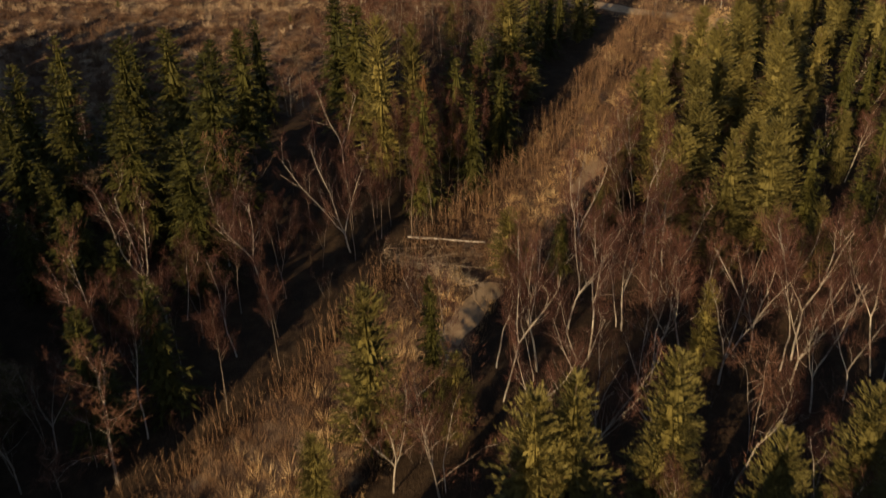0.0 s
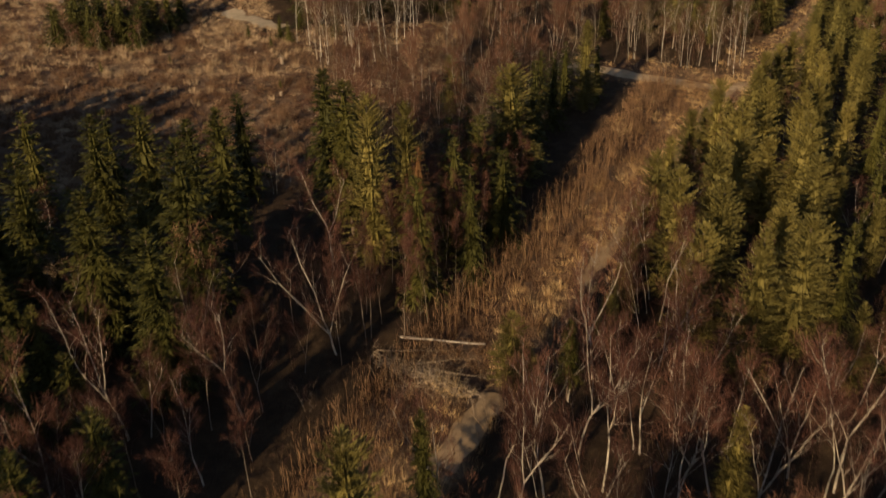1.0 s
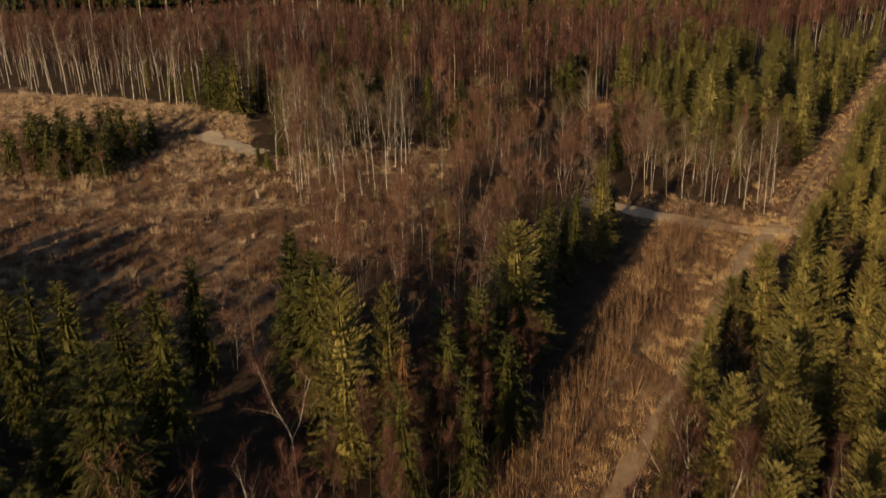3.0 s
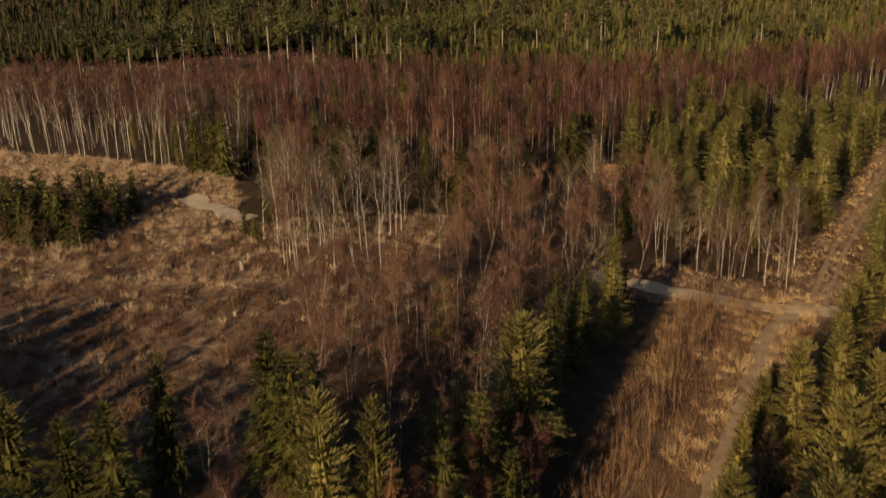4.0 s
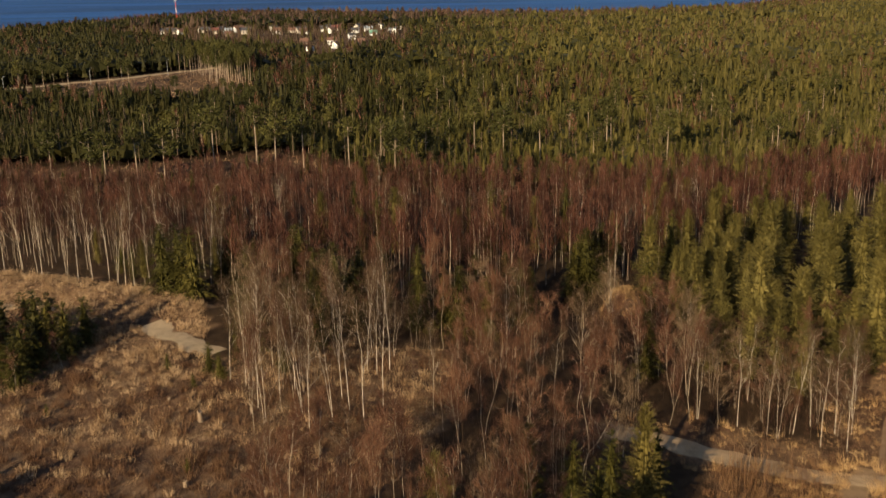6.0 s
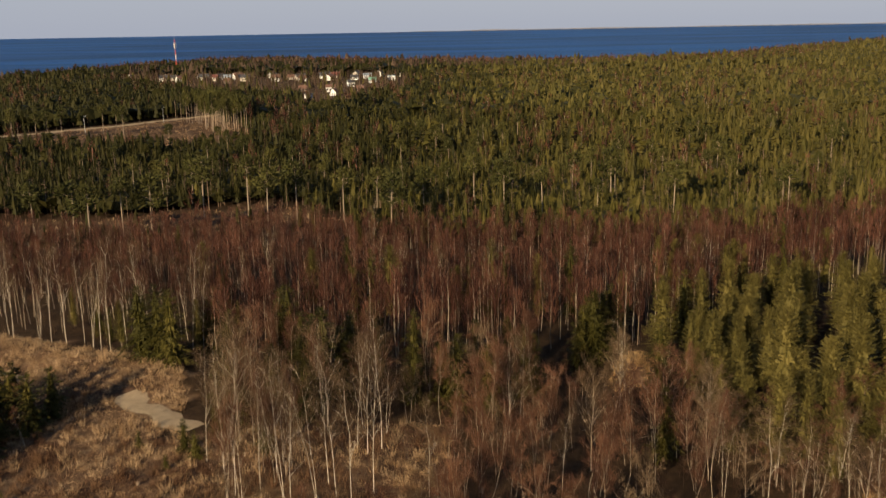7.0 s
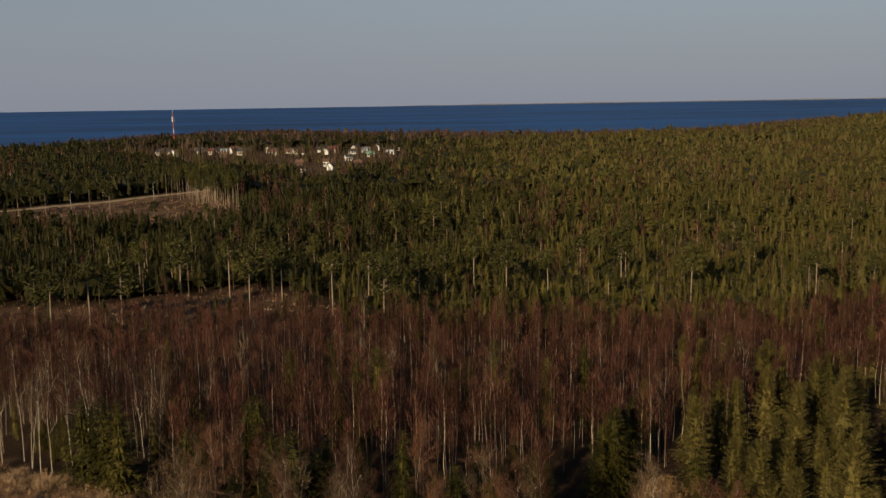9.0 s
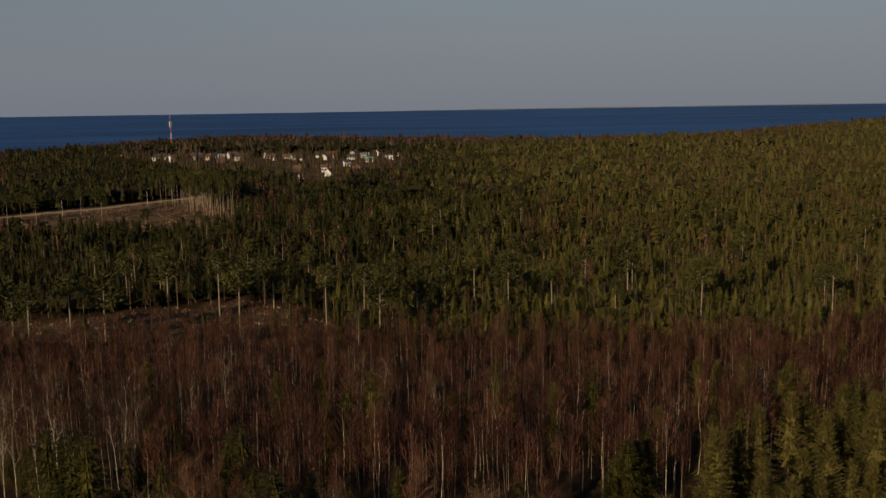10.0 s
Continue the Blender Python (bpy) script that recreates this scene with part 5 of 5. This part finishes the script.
canopy("far_young_conifers", 560, 1000, 4.0, 6.5, "gap-filling sheet among distant conifers, shade put into its colour")
canopy("shore_young_conifers", 1000, 2200, 8.0, 8.0, "gap-filling sheet among conifers near the sea, shade put into its colour")
# unseen woods behind and beside the camera, added to shade the land in view
nt = [tiered(R1, 4, 4, 0.19, 0.08) for _ in range(6)]
nx, ny = grid_places(-135, 75, -70, 116, 3.9, lambda x, y: ((y < 40) | (x < -0.47 * np.hypot(y, 50) - 4)) & ((x < np.interp(y, CLR_Y, CLR_L) - 2) | (x > np.interp(y, CLR_Y, CLR_R) + 9) & (y < 28)), R1)
beyond = (nx < -0.47 * np.hypot(ny, 50) - 4) & (ny > 18)
nh = np.where(beyond, np.where(ny > 84, R1.uniform(14, 17, len(nx)), np.where(ny > 40, R1.uniform(13, 16, len(nx)), R1.uniform(16, 19, len(nx)))), np.clip(48 - 1.12 * ny, 5, np.where(nx < np.interp(ny, CLR_Y, CLR_L), 25, 17)) * R1.uniform(0.8, 1.0, len(nx)))
tagged(new("near_spruce_wood", wood_mesh("near_spruce_wood", nt, nx, ny, nh, R1, [M_BARK, M_SHADESPRUCE])), "unseen spruce wood added to cast shade on the cleared strip and wood", "conifer forest", kind="stuff")
# bare birches mixed into the conifers
bt2 = [slim_birch(R1, 46, 0.017, R1.uniform(0.25, 0.45), k < 2) for k in range(5)]
bx, by = grid_places(-380, 380, 292, 900, 14, lambda x, y: conifers_ok(x, y) & (wobble(x, y, 130, 9) + 0.7 * wobble(x, y, 40, 10) > 0.05), R1)
bx2, by2 = grid_places(-420, 500, 860, 1450, 9.5, lambda x, y: conifers_ok(x, y) & (y > np.interp(x, COAST_X, COAST_Y) - 190) & (wobble(x, y, 160, 12) > -0.3), R1)
bx, by = np.concatenate([bx, bx2]), np.concatenate([by, by2])
tagged(new("scattered_birches", wood_mesh("scattered_birches", bt2, bx, by, R1.uniform(10, 15, len(bx)), R1, [M_BIRCH, M_REDTWIG, M_GREYBARK])),
       "bare birches scattered among the conifers", "birch wood", kind="stuff")

# ---- dry grass, brush and saplings ----
def tufts(xs, ys, blades, lo, hi, width, rng, spread=0.35, lump=0.0):
    n = len(xs)
    z = land(xs, ys)
    h = rng.uniform(lo, hi, n)
    if lump:
        h = h * np.clip(1.0 + 1.1 * wobble(xs, ys, lump, 51) + 0.6 * wobble(xs, ys, lump * 4, 52), 0.25, 2.4)
    base = np.repeat(np.stack([xs, ys, z - 0.05], 1), blades, 0)
    a = rng.rand(n * blades) * 6.283
    r = rng.rand(n * blades) * spread
    base[:, 0] += np.cos(a) * r
    base[:, 1] += np.sin(a) * r
    way = np.stack([np.cos(a) * 0.7, np.sin(a) * 0.7, rng.uniform(0.9, 3.0, n * blades)], 1)
    v, f = needles(base, way, np.repeat(h, blades) * rng.uniform(0.6, 1.2, n * blades), np.full(n * blades, width) * rng.uniform(0.6, 1.5, n * blades), rng)
    return v, f, np.repeat(rng.rand(n), blades)


def strip_heath(x, y, n, above):
    """Where rusty brush takes over from the golden grass: all but the track side and some tussocks of the strip."""
    l, r = np.interp(y, CLR_Y, CLR_L), np.interp(y, CLR_Y, CLR_R)
    u = (x - l) / (r - l)
    k = 0.8 * wobble(x, y, 3.4, 71) + 0.8 * wobble(x, y, 11, 72) + 1.5 * (0.66 - u) + R1.normal(size=len(x)) * 0.25
    return np.repeat((k > above).astype(int), n)


on_strip = lambda x, y, d: (far_from(x, y, TRACK[6:]) > d) & (far_from(x, y, RAMP) > 1.0 + d * 0.4) & (np.hypot(x - 1.6, (y - 76.3) * 1.2) > 1.7)
gx, gy = grid_places(-40, 48, 36, 150, 0.5, lambda x, y: in_clearing(x, y, 1.6) & on_strip(x, y, 0.55), R1)
v, f, tn = tufts(gx, gy, 14, 0.25, 0.7, 0.034, R1, lump=2.6)
tagged(new("strip_grass", mesh_of("strip_grass", v, f, [M_STRAW, M_RUST], strip_heath(gx, gy, 14, -0.25), tn)), "dry tan grass and rusty brush on the cleared strip", "dry grass", kind="stuff")
gx, gy = grid_places(-40, 48, 36, 150, 1.25, lambda x, y: in_clearing(x, y, 0.5) & on_strip(x, y, 0.9), R1)
v, f, tn = tufts(gx, gy, 38, 0.5, 1.15, 0.036, R1, 0.55, lump=2.8)
tagged(new("strip_tussocks", mesh_of("strip_tussocks", v, f, [M_STRAW, M_RUST], strip_heath(gx, gy, 38, 0.15), tn)), "coarse golden grass tussocks on the cleared strip", "dry grass", kind="stuff")


def felled_heath(x, y, n, above):
    """Rust-brown heath in patches a few metres wide, paler grass towards the bank."""
    bank = 1.6 * np.exp(-(far_from(x, y, [(-30, 190), (-52, 205), (-90, 220)]) / 9) ** 2)
    # near end: more rusty heath, its dark colour also standing in for tree shade
    k = 0.55 * wobble(x, y, 22, 14) + 0.8 * wobble(x, y, 7, 15) + 0.8 * wobble(x, y, 3.0, 16) - bank + np.interp(y, [124, 140, 160, 185], [1.5, 0.75, 0.2, -0.25]) + R1.normal(size=len(x)) * 0.2
    return np.repeat((k > above).astype(int), n)


felled = lambda x, y: (inside(x, y, CUT) | inside(x, y, MEADOW)) & (far_from(x, y, SANDWAY) > 1.9) & (np.abs(x) < 0.5 * y)
gx, gy = grid_places(-100, 4, 112, 226, 0.72, felled, R1)
v, f, tn = tufts(gx, gy, 12, 0.22, 0.6, 0.055, R1, 0.5, lump=3.2)
tagged(new("felled_area_grass", mesh_of("felled_area_grass", v, f, [M_GRASS, M_HEATH], felled_heath(gx, gy, 12, -0.25), tn)), "tussocks of tan and rust coloured dry grass", "dry grass", kind="stuff")
gx, gy = grid_places(-100, 4, 112, 226, 1.5, felled, R1)
v, f, tn = tufts(gx, gy, 40, 0.5, 1.1, 0.05, R1, 0.6, lump=3.2)
tagged(new("grass_tussocks", mesh_of("grass_tussocks", v, f, [M_GRASS, M_HEATH], felled_heath(gx, gy, 40, 0.1), tn)), "coarse pale grass tussocks on the felled area", "dry grass", kind="stuff")
verge = lambda x, y: (far_from(x, y, ROAD) > 1.9) & (np.minimum(far_from(x, y, ROAD) + 3 * (x < 29), far_from(x, y, WHEELWAY)) < 7.5) & (np.abs(far_from(x, y, WHEELWAY) - 0.85) > 0.4) & (far_from(x, y, TRACK[9:]) > 1.6)
gx, gy = grid_places(20, 100, 132, 240, 0.75, verge, R1)
v, f, tn = tufts(gx, gy, 16, 0.25, 0.7, 0.032, R1, lump=3.0)
tagged(new("verge_grass", mesh_of("verge_grass", v, f, [M_STRAW, M_RUST], np.repeat(wobble(gx, gy, 5, 81) + 0.6 * wobble(gx, gy, 2.5, 82) > 0.15, 16).astype(int), tn)), "dry pale grass on the road verges", "dry grass", kind="stuff")
gx, gy = grid_places(22, 36, 190, 212, 0.7, lambda x, y: inside(x, y, BANK), R1)
v, f, tn = tufts(gx, gy, 16, 0.3, 0.8, 0.05, R1, lump=3.0)
tagged(new("bank_grass", mesh_of("bank_grass", v, f, [M_STRAW], None, tn)), "pale dry grass on a small sunlit rise", "dry grass", kind="stuff")

fx2, fy2 = grid_places(-225, -68, 395, 622, 2.6, lambda x, y: inside(x, y, FARCUT) & (far_from(x, y, FARROAD) > 5), R1)
v, f, tn = tufts(fx2, fy2, 5, 0.3, 0.9, 0.25, R1, 1.0, lump=9)
tagged(new("far_felling_grass", mesh_of("far_felling_grass", v, f, [M_GRASS, M_HEATH], (tn > 0.5).astype(int), tn)), "dry grass and felling waste far off", "dry grass", kind="stuff")
fx2, fy2 = grid_places(-150, -18, 284, 368, 1.6, lambda x, y: inside(x, y, STRIP), R1)
v, f, tn = tufts(fx2, fy2, 6, 0.3, 0.9, 0.14, R1, 0.8, lump=5)
# mostly dark heath, so that the shade on this felling is in the colour
tagged(new("second_felling_grass", mesh_of("second_felling_grass", v, f, [M_GRASS, M_HEATH], (tn > 0.18).astype(int), tn)), "dry grass and brushwood on a felled strip, darkened for its shade", "dry grass", kind="stuff")
# thin saplings along the shaded side of the strip
tx, ty = grid_places(-42, 34, 40, 150, 0.66, lambda x, y: in_clearing(x, y, np.interp(y, [100, 112], [1.5, -0.5])) & (x < np.interp(y, CLR_Y, CLR_L) + np.interp(y, [60, 80, 100, 125], [0.5, 2.0, 5.0, 5.0]) + 1.3 * wobble(x, y, 12, 17)), R1)
n = len(tx)
tz = land(tx, ty)
hh = R1.uniform(1.2, 4.2, n) * (1 + 0.3 * wobble(tx, ty, 10, 18))
stem = needles(np.stack([tx, ty, tz], 1), R1.normal(size=(n, 3)) * 0.08 + [0, 0, 1], hh, np.full(n, 0.055), R1)
k = np.repeat(np.arange(n), 9)
up = R1.uniform(0.3, 0.9, len(k))
side = needles(np.stack([tx[k], ty[k], tz[k] + hh[k] * up], 1), R1.normal(size=(len(k), 3)) * 0.3 + [0, 0, 0.9], hh[k] * 0.26, np.full(len(k), 0.032), R1)
v, f = join([stem, side])
tagged(new("sapling_thicket", mesh_of("sapling_thicket", v, f, [M_RUST], None, R1.rand(len(f)))), "thicket of thin bare brown saplings", "saplings", kind="stuff")


# ---- logs, brushwood and stumps ----
def log(name, ax, ay, az, bx, by, bz, r, mat, label):
    p = np.linspace(0, 1, 6)[:, None]
    path = np.array([[ax, ay, az]]) * (1 - p) + np.array([[bx, by, bz]]) * p
    path[1:-1] += R1.normal(size=(4, 3)) * 0.05
    return tagged(new(name, mesh_of(name, *tube(path, np.linspace(r, r * 0.7, 6), 8), [mat], smooth=True)), label, "log", "logs at the ditch")


zl = float(land(-1, 81)) + 0.5
log("fallen_log", -4.8, 82.0, zl, 3.0, 80.4, zl + 0.15, 0.11, M_PALEBARK, "pale bare log laid across the ditch")
tw = broadleaf(R1, 7.0, 3, 30, 500, 0.4, 0.1, 0.035, 0.4, 5, 0.3, 1.0)
for (x, y, a, b) in ((-6.8, 80.3, 84, 50), (-5.6, 79.4, 88, 35), (-4.6, 77.6, 84, 60), (-2.0, 76.6, 86, 40)):
    pile = new("fallen_tree_top")
    part("crown", mesh_of("crown", *tw[0], [M_BRUSH], smooth=True), pile)
    tagged(part("twigs", mesh_of("twigs", *tw[1], [M_GREYTWIG]), pile), kind="stuff")
    pile.matrix_basis = pose(x, y, float(land(x, y)) + 0.7, a, 0, b)
    tagged(pile, "fallen bare tree top with pale broken branches", "brushwood")


n = 420
u = R1.rand(n)
px, py = -6.6 + 7.4 * u + R1.normal(size=n) * 0.75, 79.8 - 6.6 * u + R1.normal(size=n) * 0.75
pz = land(px, py) + R1.uniform(0.05, 0.9, n)
sticks = needles(np.stack([px, py, pz], 1), R1.normal(size=(n, 3)) * [0.7, 0.7, 0.3] + [0.6, -0.5, 0.1], R1.uniform(0.7, 2.4, n), R1.uniform(0.04, 0.09, n), R1)
tagged(new("brushwood_pile", mesh_of("brushwood_pile", *sticks, [M_BRUSH], None, R1.rand(n))), "heap of pale broken branches at the ditch", "brushwood", kind="stuff")


def stump(x, y, h, r):
    bm = bmesh.new()
    rows = [(0, 1.35), (0.12, 1.05), (0.6, 0.92), (1.0, 0.88)]
    rings = []
    for t, s in rows:
        rings.append([bm.verts.new((math.cos(a) * r * s * R1.uniform(0.9, 1.1), math.sin(a) * r * s * R1.uniform(0.9, 1.1), t * h + (R1.uniform(-0.12, 0.1) * h if t == 1.0 else 0))) for a in np.linspace(0, 6.283, 11)[:-1]])
    for a, b in zip(rings, rings[1:]):
        for i in range(10):
            bm.faces.new((a[i], a[(i + 1) % 10], b[(i + 1) % 10], b[i]))
    c = bm.verts.new((0, 0, h * 0.9))
    for i in range(10):
        bm.faces.new((rings[-1][i], rings[-1][(i + 1) % 10], c))
    ob = new("tree_stump", bm_mesh("tree_stump", bm, [M_BRUSH]))
    ob.matrix_basis = pose(x, y, float(land(x, y)) - 0.08, R1.uniform(-3, 3), R1.uniform(-3, 3), R1.uniform(0, 360))
    return tagged(ob, "weathered broken tree stump in dry grass", "tree stump", "stumps on the felled area")


for x, y, h, r in ((-27.5, 161.5, 2.0, 0.42), (-37.5, 133, 1.6, 0.3), (-25.5, 147, 1.0, 0.35), (-44, 150, 0.5, 0.3), (-52, 147, 0.5, 0.3), (-33, 168, 0.6, 0.3), (-60, 152, 0.6, 0.3), (-22, 164, 1.6, 0.12), (-40, 141, 0.5, 0.3)):
    stump(x, y, h * 0.75, r * 0.75)


# ---- the village, the mast and the lamps by the far road ----
def house(x, y, w, d, h, turn, wall, roof, rise=2.6, label="white house"):
    root = new("house")
    bm = bmesh.new()
    box_into(bm, -w / 2, -d / 2, -1, w / 2, d / 2, h)
    if rise > 0.5:
        for s in (-1, 1):
            v = [bm.verts.new(p) for p in ((s * w / 2, -d / 2, h), (s * w / 2, d / 2, h), (s * w / 2, 0, h + rise))]
            bm.faces.new(v)
    part("wall", bm_mesh("wall", bm, [wall]), root)
    bm = bmesh.new()
    if rise > 0.5:
        o, k = 0.5, 0.25
        for s in (-1, 1):
            e = -o * rise / (d / 2)
            pts = [(-w / 2 - o, s * (d / 2 + o), h + e), (w / 2 + o, s * (d / 2 + o), h + e), (w / 2 + o, 0, h + rise), (-w / 2 - o, 0, h + rise)]
            lo = [bm.verts.new((p[0], p[1], p[2] + 0.02)) for p in pts]
            hi = [bm.verts.new((p[0], p[1], p[2] + k)) for p in pts]
            bm.faces.new(lo), bm.faces.new(hi)
            for i in range(4):
                bm.faces.new((lo[i], lo[(i + 1) % 4], hi[(i + 1) % 4], hi[i]))
    else:
        box_into(bm, -w / 2 - 0.3, -d / 2 - 0.3, h, w / 2 + 0.3, d / 2 + 0.3, h + 0.4)
    part("roof", bm_mesh("roof", bm, [roof]), root)
    bm = bmesh.new()
    box_into(bm, w * 0.18, -0.4, h + rise * 0.6, w * 0.18 + 0.8, 0.4, h + rise + 1.0)
    part("chimney", bm_mesh("chimney", bm, [M_BROWNWALL]), root)
    for row in range(2 if h > 4.5 else 1):
        for i in range(3):
            bm = bmesh.new()
            cx, cz = (-w / 2) + w * (i + 0.5) / 3, 1.2 + 2.8 * row
            box_into(bm, cx - 0.6, -d / 2 - 0.05, cz, cx + 0.6, -d / 2 + 0.05, cz + 1.4)
            part("window", bm_mesh("window", bm, [M_PANE]), root)
    root.matrix_basis = pose(x, y, float(land(x, y)), 0, 0, turn)
    return tagged(root, label, "house", "village houses")


for x, y, w, d, h, turn, wall, roof, rise, label in (
        (-76, 733, 12, 9, 6, 8, M_WHITEWALL, M_BROWNROOF, 2.5, "white house with a brown roof"),
        (-84, 690, 13, 8, 4.5, -5, M_WHITEWALL, M_DARKROOF, 0, "long white flat roofed house"),
        (-70, 700, 10, 8, 4.5, 80, M_WHITEWALL, M_REDROOF, 3.5, "white gabled house with a red roof"),
        (-66, 776, 9, 9, 6, 20, M_WHITEWALL, M_DARKROOF, 2.5, "white two storey house"),
        (-89, 880, 13, 9, 5, 5, M_BEIGEWALL, M_REDROOF, 3.5, "beige house with a bright red roof"),
        (-101, 890, 11, 9, 4.5, -12, M_WHITEWALL, M_DARKROOF, 3.2, "white house with a dark roof"),
        (-41, 846, 15, 10, 6.5, 4, M_WHITEWALL, M_BLUEROOF, 0, "white flat roofed villa"),
        (-62, 880, 12, 9, 6, 10, M_WHITEWALL, M_BLUEROOF, 2.5, "white house with a grey blue roof"),
        (-70, 850, 11, 8, 5, -8, M_WHITEWALL, M_DARKROOF, 2.5, "white house with a dark roof"),
        (-53, 815, 10, 7, 4.5, 0, M_WHITEWALL, M_GREENROOF, 2.5, "house with a light green sheet roof"),
        (-206, 900, 13, 9, 6.5, 70, M_WHITEWALL, M_BROWNROOF, 4, "tall white gabled house"),
        (-190, 880, 12, 9, 5, -10, M_BEIGEWALL, M_REDROOF, 3, "beige house with a red roof"),
        (-180, 885, 12, 8, 5, 15, M_WHITEWALL, M_BLUEROOF, 2.5, "white house with a grey blue roof"),
        (-231, 905, 12, 9, 5, 0, M_BEIGEWALL, M_DARKROOF, 2.8, "beige house with a dark roof"),
        (-219, 900, 10, 8, 4.5, 60, M_WHITEWALL, M_DARKROOF, 3, "small white gabled house"),
        (-163, 880, 13, 9, 4.5, 6, M_BROWNWALL, M_DARKROOF, 3, "dark brown boarded house"),
        (-141, 878, 11, 9, 5, 75, M_WHITEWALL, M_BROWNROOF, 3.2, "white gabled house with a brown roof"),
        (-125, 876, 12, 9, 4.5, -5, M_BEIGEWALL, M_BROWNROOF, 3, "beige house with a brown roof"),
        (-112, 850, 11, 8, 4.5, 12, M_WHITEWALL, M_BROWNROOF, 3, "white house with a brown roof"),
        (-243, 925, 11, 9, 5, 20, M_WHITEWALL, M_DARKROOF, 3, "white house with a dark roof"),
        (-284, 955, 12, 9, 5, 65, M_WHITEWALL, M_DARKROOF, 3.5, "white gabled house among trees"),
        (-170, 838, 11, 8, 4, 0, M_BROWNWALL, M_BROWNROOF, 3, "brown house with a brown roof"),
        (-96, 740, 10, 8, 4, 10, M_BROWNWALL, M_BROWNROOF, 3, "brown house with a brown roof"),
        (-56, 735, 10, 8, 4, -6, M_BEIGEWALL, M_BROWNROOF, 3, "beige house with a brown roof")):
    house(3 + (x - 3) * 1.1, 100 + (y - 100) * 1.1, w * 0.58, d * 0.58, h * 0.6, turn, wall, roof, rise * 0.65, label)
for i in range(14):
    x, y = -232 + 14.5 * i + R1.uniform(-4, 4), R1.uniform(850, 915)
    wall, roof, label = ((M_WHITEWALL, M_DARKROOF, "small white house with a dark roof"), (M_WHITEWALL, M_BROWNROOF, "small white house with a brown roof"), (M_BEIGEWALL, M_DARKROOF, "small beige house with a dark roof"))[i % 3]
    house(3 + (x - 3) * 1.1, 100 + (y - 100) * 1.1, R1.uniform(6, 9), R1.uniform(5, 7), R1.uniform(3, 4.2), R1.uniform(-20, 90), wall, roof, 2.2, label)
vx, vy = grid_places(-330, -15, 640, 1050, 6.5, lambda x, y: inside(x, y, TOWN), R1)
tagged(new("village_trees", wood_mesh("village_trees", bt2 + [tiered(R1, 3, 4, 0.2, 0.05) for _ in range(2)], vx, vy, R1.uniform(4, 9.5, len(vx)), R1, [M_GREYBARK, M_FARBARE, M_SHADESPRUCE],
       (R1.rand(len(vx)) < 0.3) * 2)), "bare garden trees and bushes round the houses", "garden trees", kind="stuff")


def mast(x, y, height):
    root = new("radio_mast")
    bands = 7
    for b in range(bands):
        z0, z1 = height * b / bands, height * (b + 1) / bands
        w = lambda z: 0.85 - 0.5 * z / height
        parts = []
        for i in range(3):
            a, a2 = i * 2.094, (i + 1) * 2.094
            c = lambda an, z: (math.cos(an) * w(z), math.sin(an) * w(z), z)
            parts.append(tube([c(a, z0), c(a, z1)], [0.09, 0.09], 5))
            for s in range(3):
                q0, q1 = z0 + (z1 - z0) * s / 3, z0 + (z1 - z0) * (s + 1) / 3
                parts.append(tube([c(a, q0), c(a2, q1)], [0.09, 0.09], 4))
                parts.append(tube([c(a, q0), c(a2, q0)], [0.08, 0.08], 4))
        part("lattice_section", mesh_of("lattice_section", *join(parts), [M_MASTRED if b % 2 == 0 else M_MASTWHITE]), root, "red lattice section" if b % 2 == 0 else "white lattice section")
    for z in (0.78, 0.86):
        for i in range(3):
            a = i * 2.094 + 0.5
            bm = bmesh.new()
            box_into(bm, -0.35, -0.25, -1.2, 0.35, 0.25, 1.2)
            ob = part("antenna", bm_mesh("antenna", bm, [M_MASTWHITE]), root)
            ob.matrix_basis = pose(math.cos(a) * 1.2, math.sin(a) * 1.2, height * z, 0, 0, math.degrees(a))
    part("tip", mesh_of("tip", *tube([(0, 0, height), (0, 0, height + 4)], [0.12, 0.05], 5), [M_STEEL]), root)
    root.matrix_basis = pose(x, y, float(land(x, y)) - 0.3)
    return tagged(root, "red and white lattice radio mast behind the village", "radio mast")


mast(-297, 1150, 39.0)


def street_lamp(x, y, turn):
    root = new("street_lamp")
    part("pole", mesh_of("pole", *tube([(0, 0, -0.3), (0, 0, 7.5), (0.3, 0, 8.2), (1.4, 0, 8.5)], [0.12, 0.09, 0.07, 0.05], 7), [M_STEEL], smooth=True), root)
    bm = bmesh.new()
    box_into(bm, 1.2, -0.16, 8.42, 2.0, 0.16, 8.6)
    part("lamp_head", bm_mesh("lamp_head", bm, [M_STEEL]), root)
    root.matrix_basis = pose(x, y, float(land(x, y)), 0, 0, turn)
    return tagged(root, "grey street lamp beside the far road", "street lamp", "street lamps")


for x, y in ((-178, 546), (-150, 586), (-205, 508)):
    street_lamp(x, y, -40)

# low land across the water
hv, hf = sheet(np.linspace(-420, 3000, 80), np.array([4880.0, 4890.0]), lambda x, y: 14 + (y > 4885) * (5 + 2.5 * wobble(x, y, 500, 30)) * step(-420, 300, x))
tagged(new("far_shore", mesh_of("far_shore", hv, hf, [M_SHORE])), "thin hazy line of land across the sea", "shore", kind="structure")
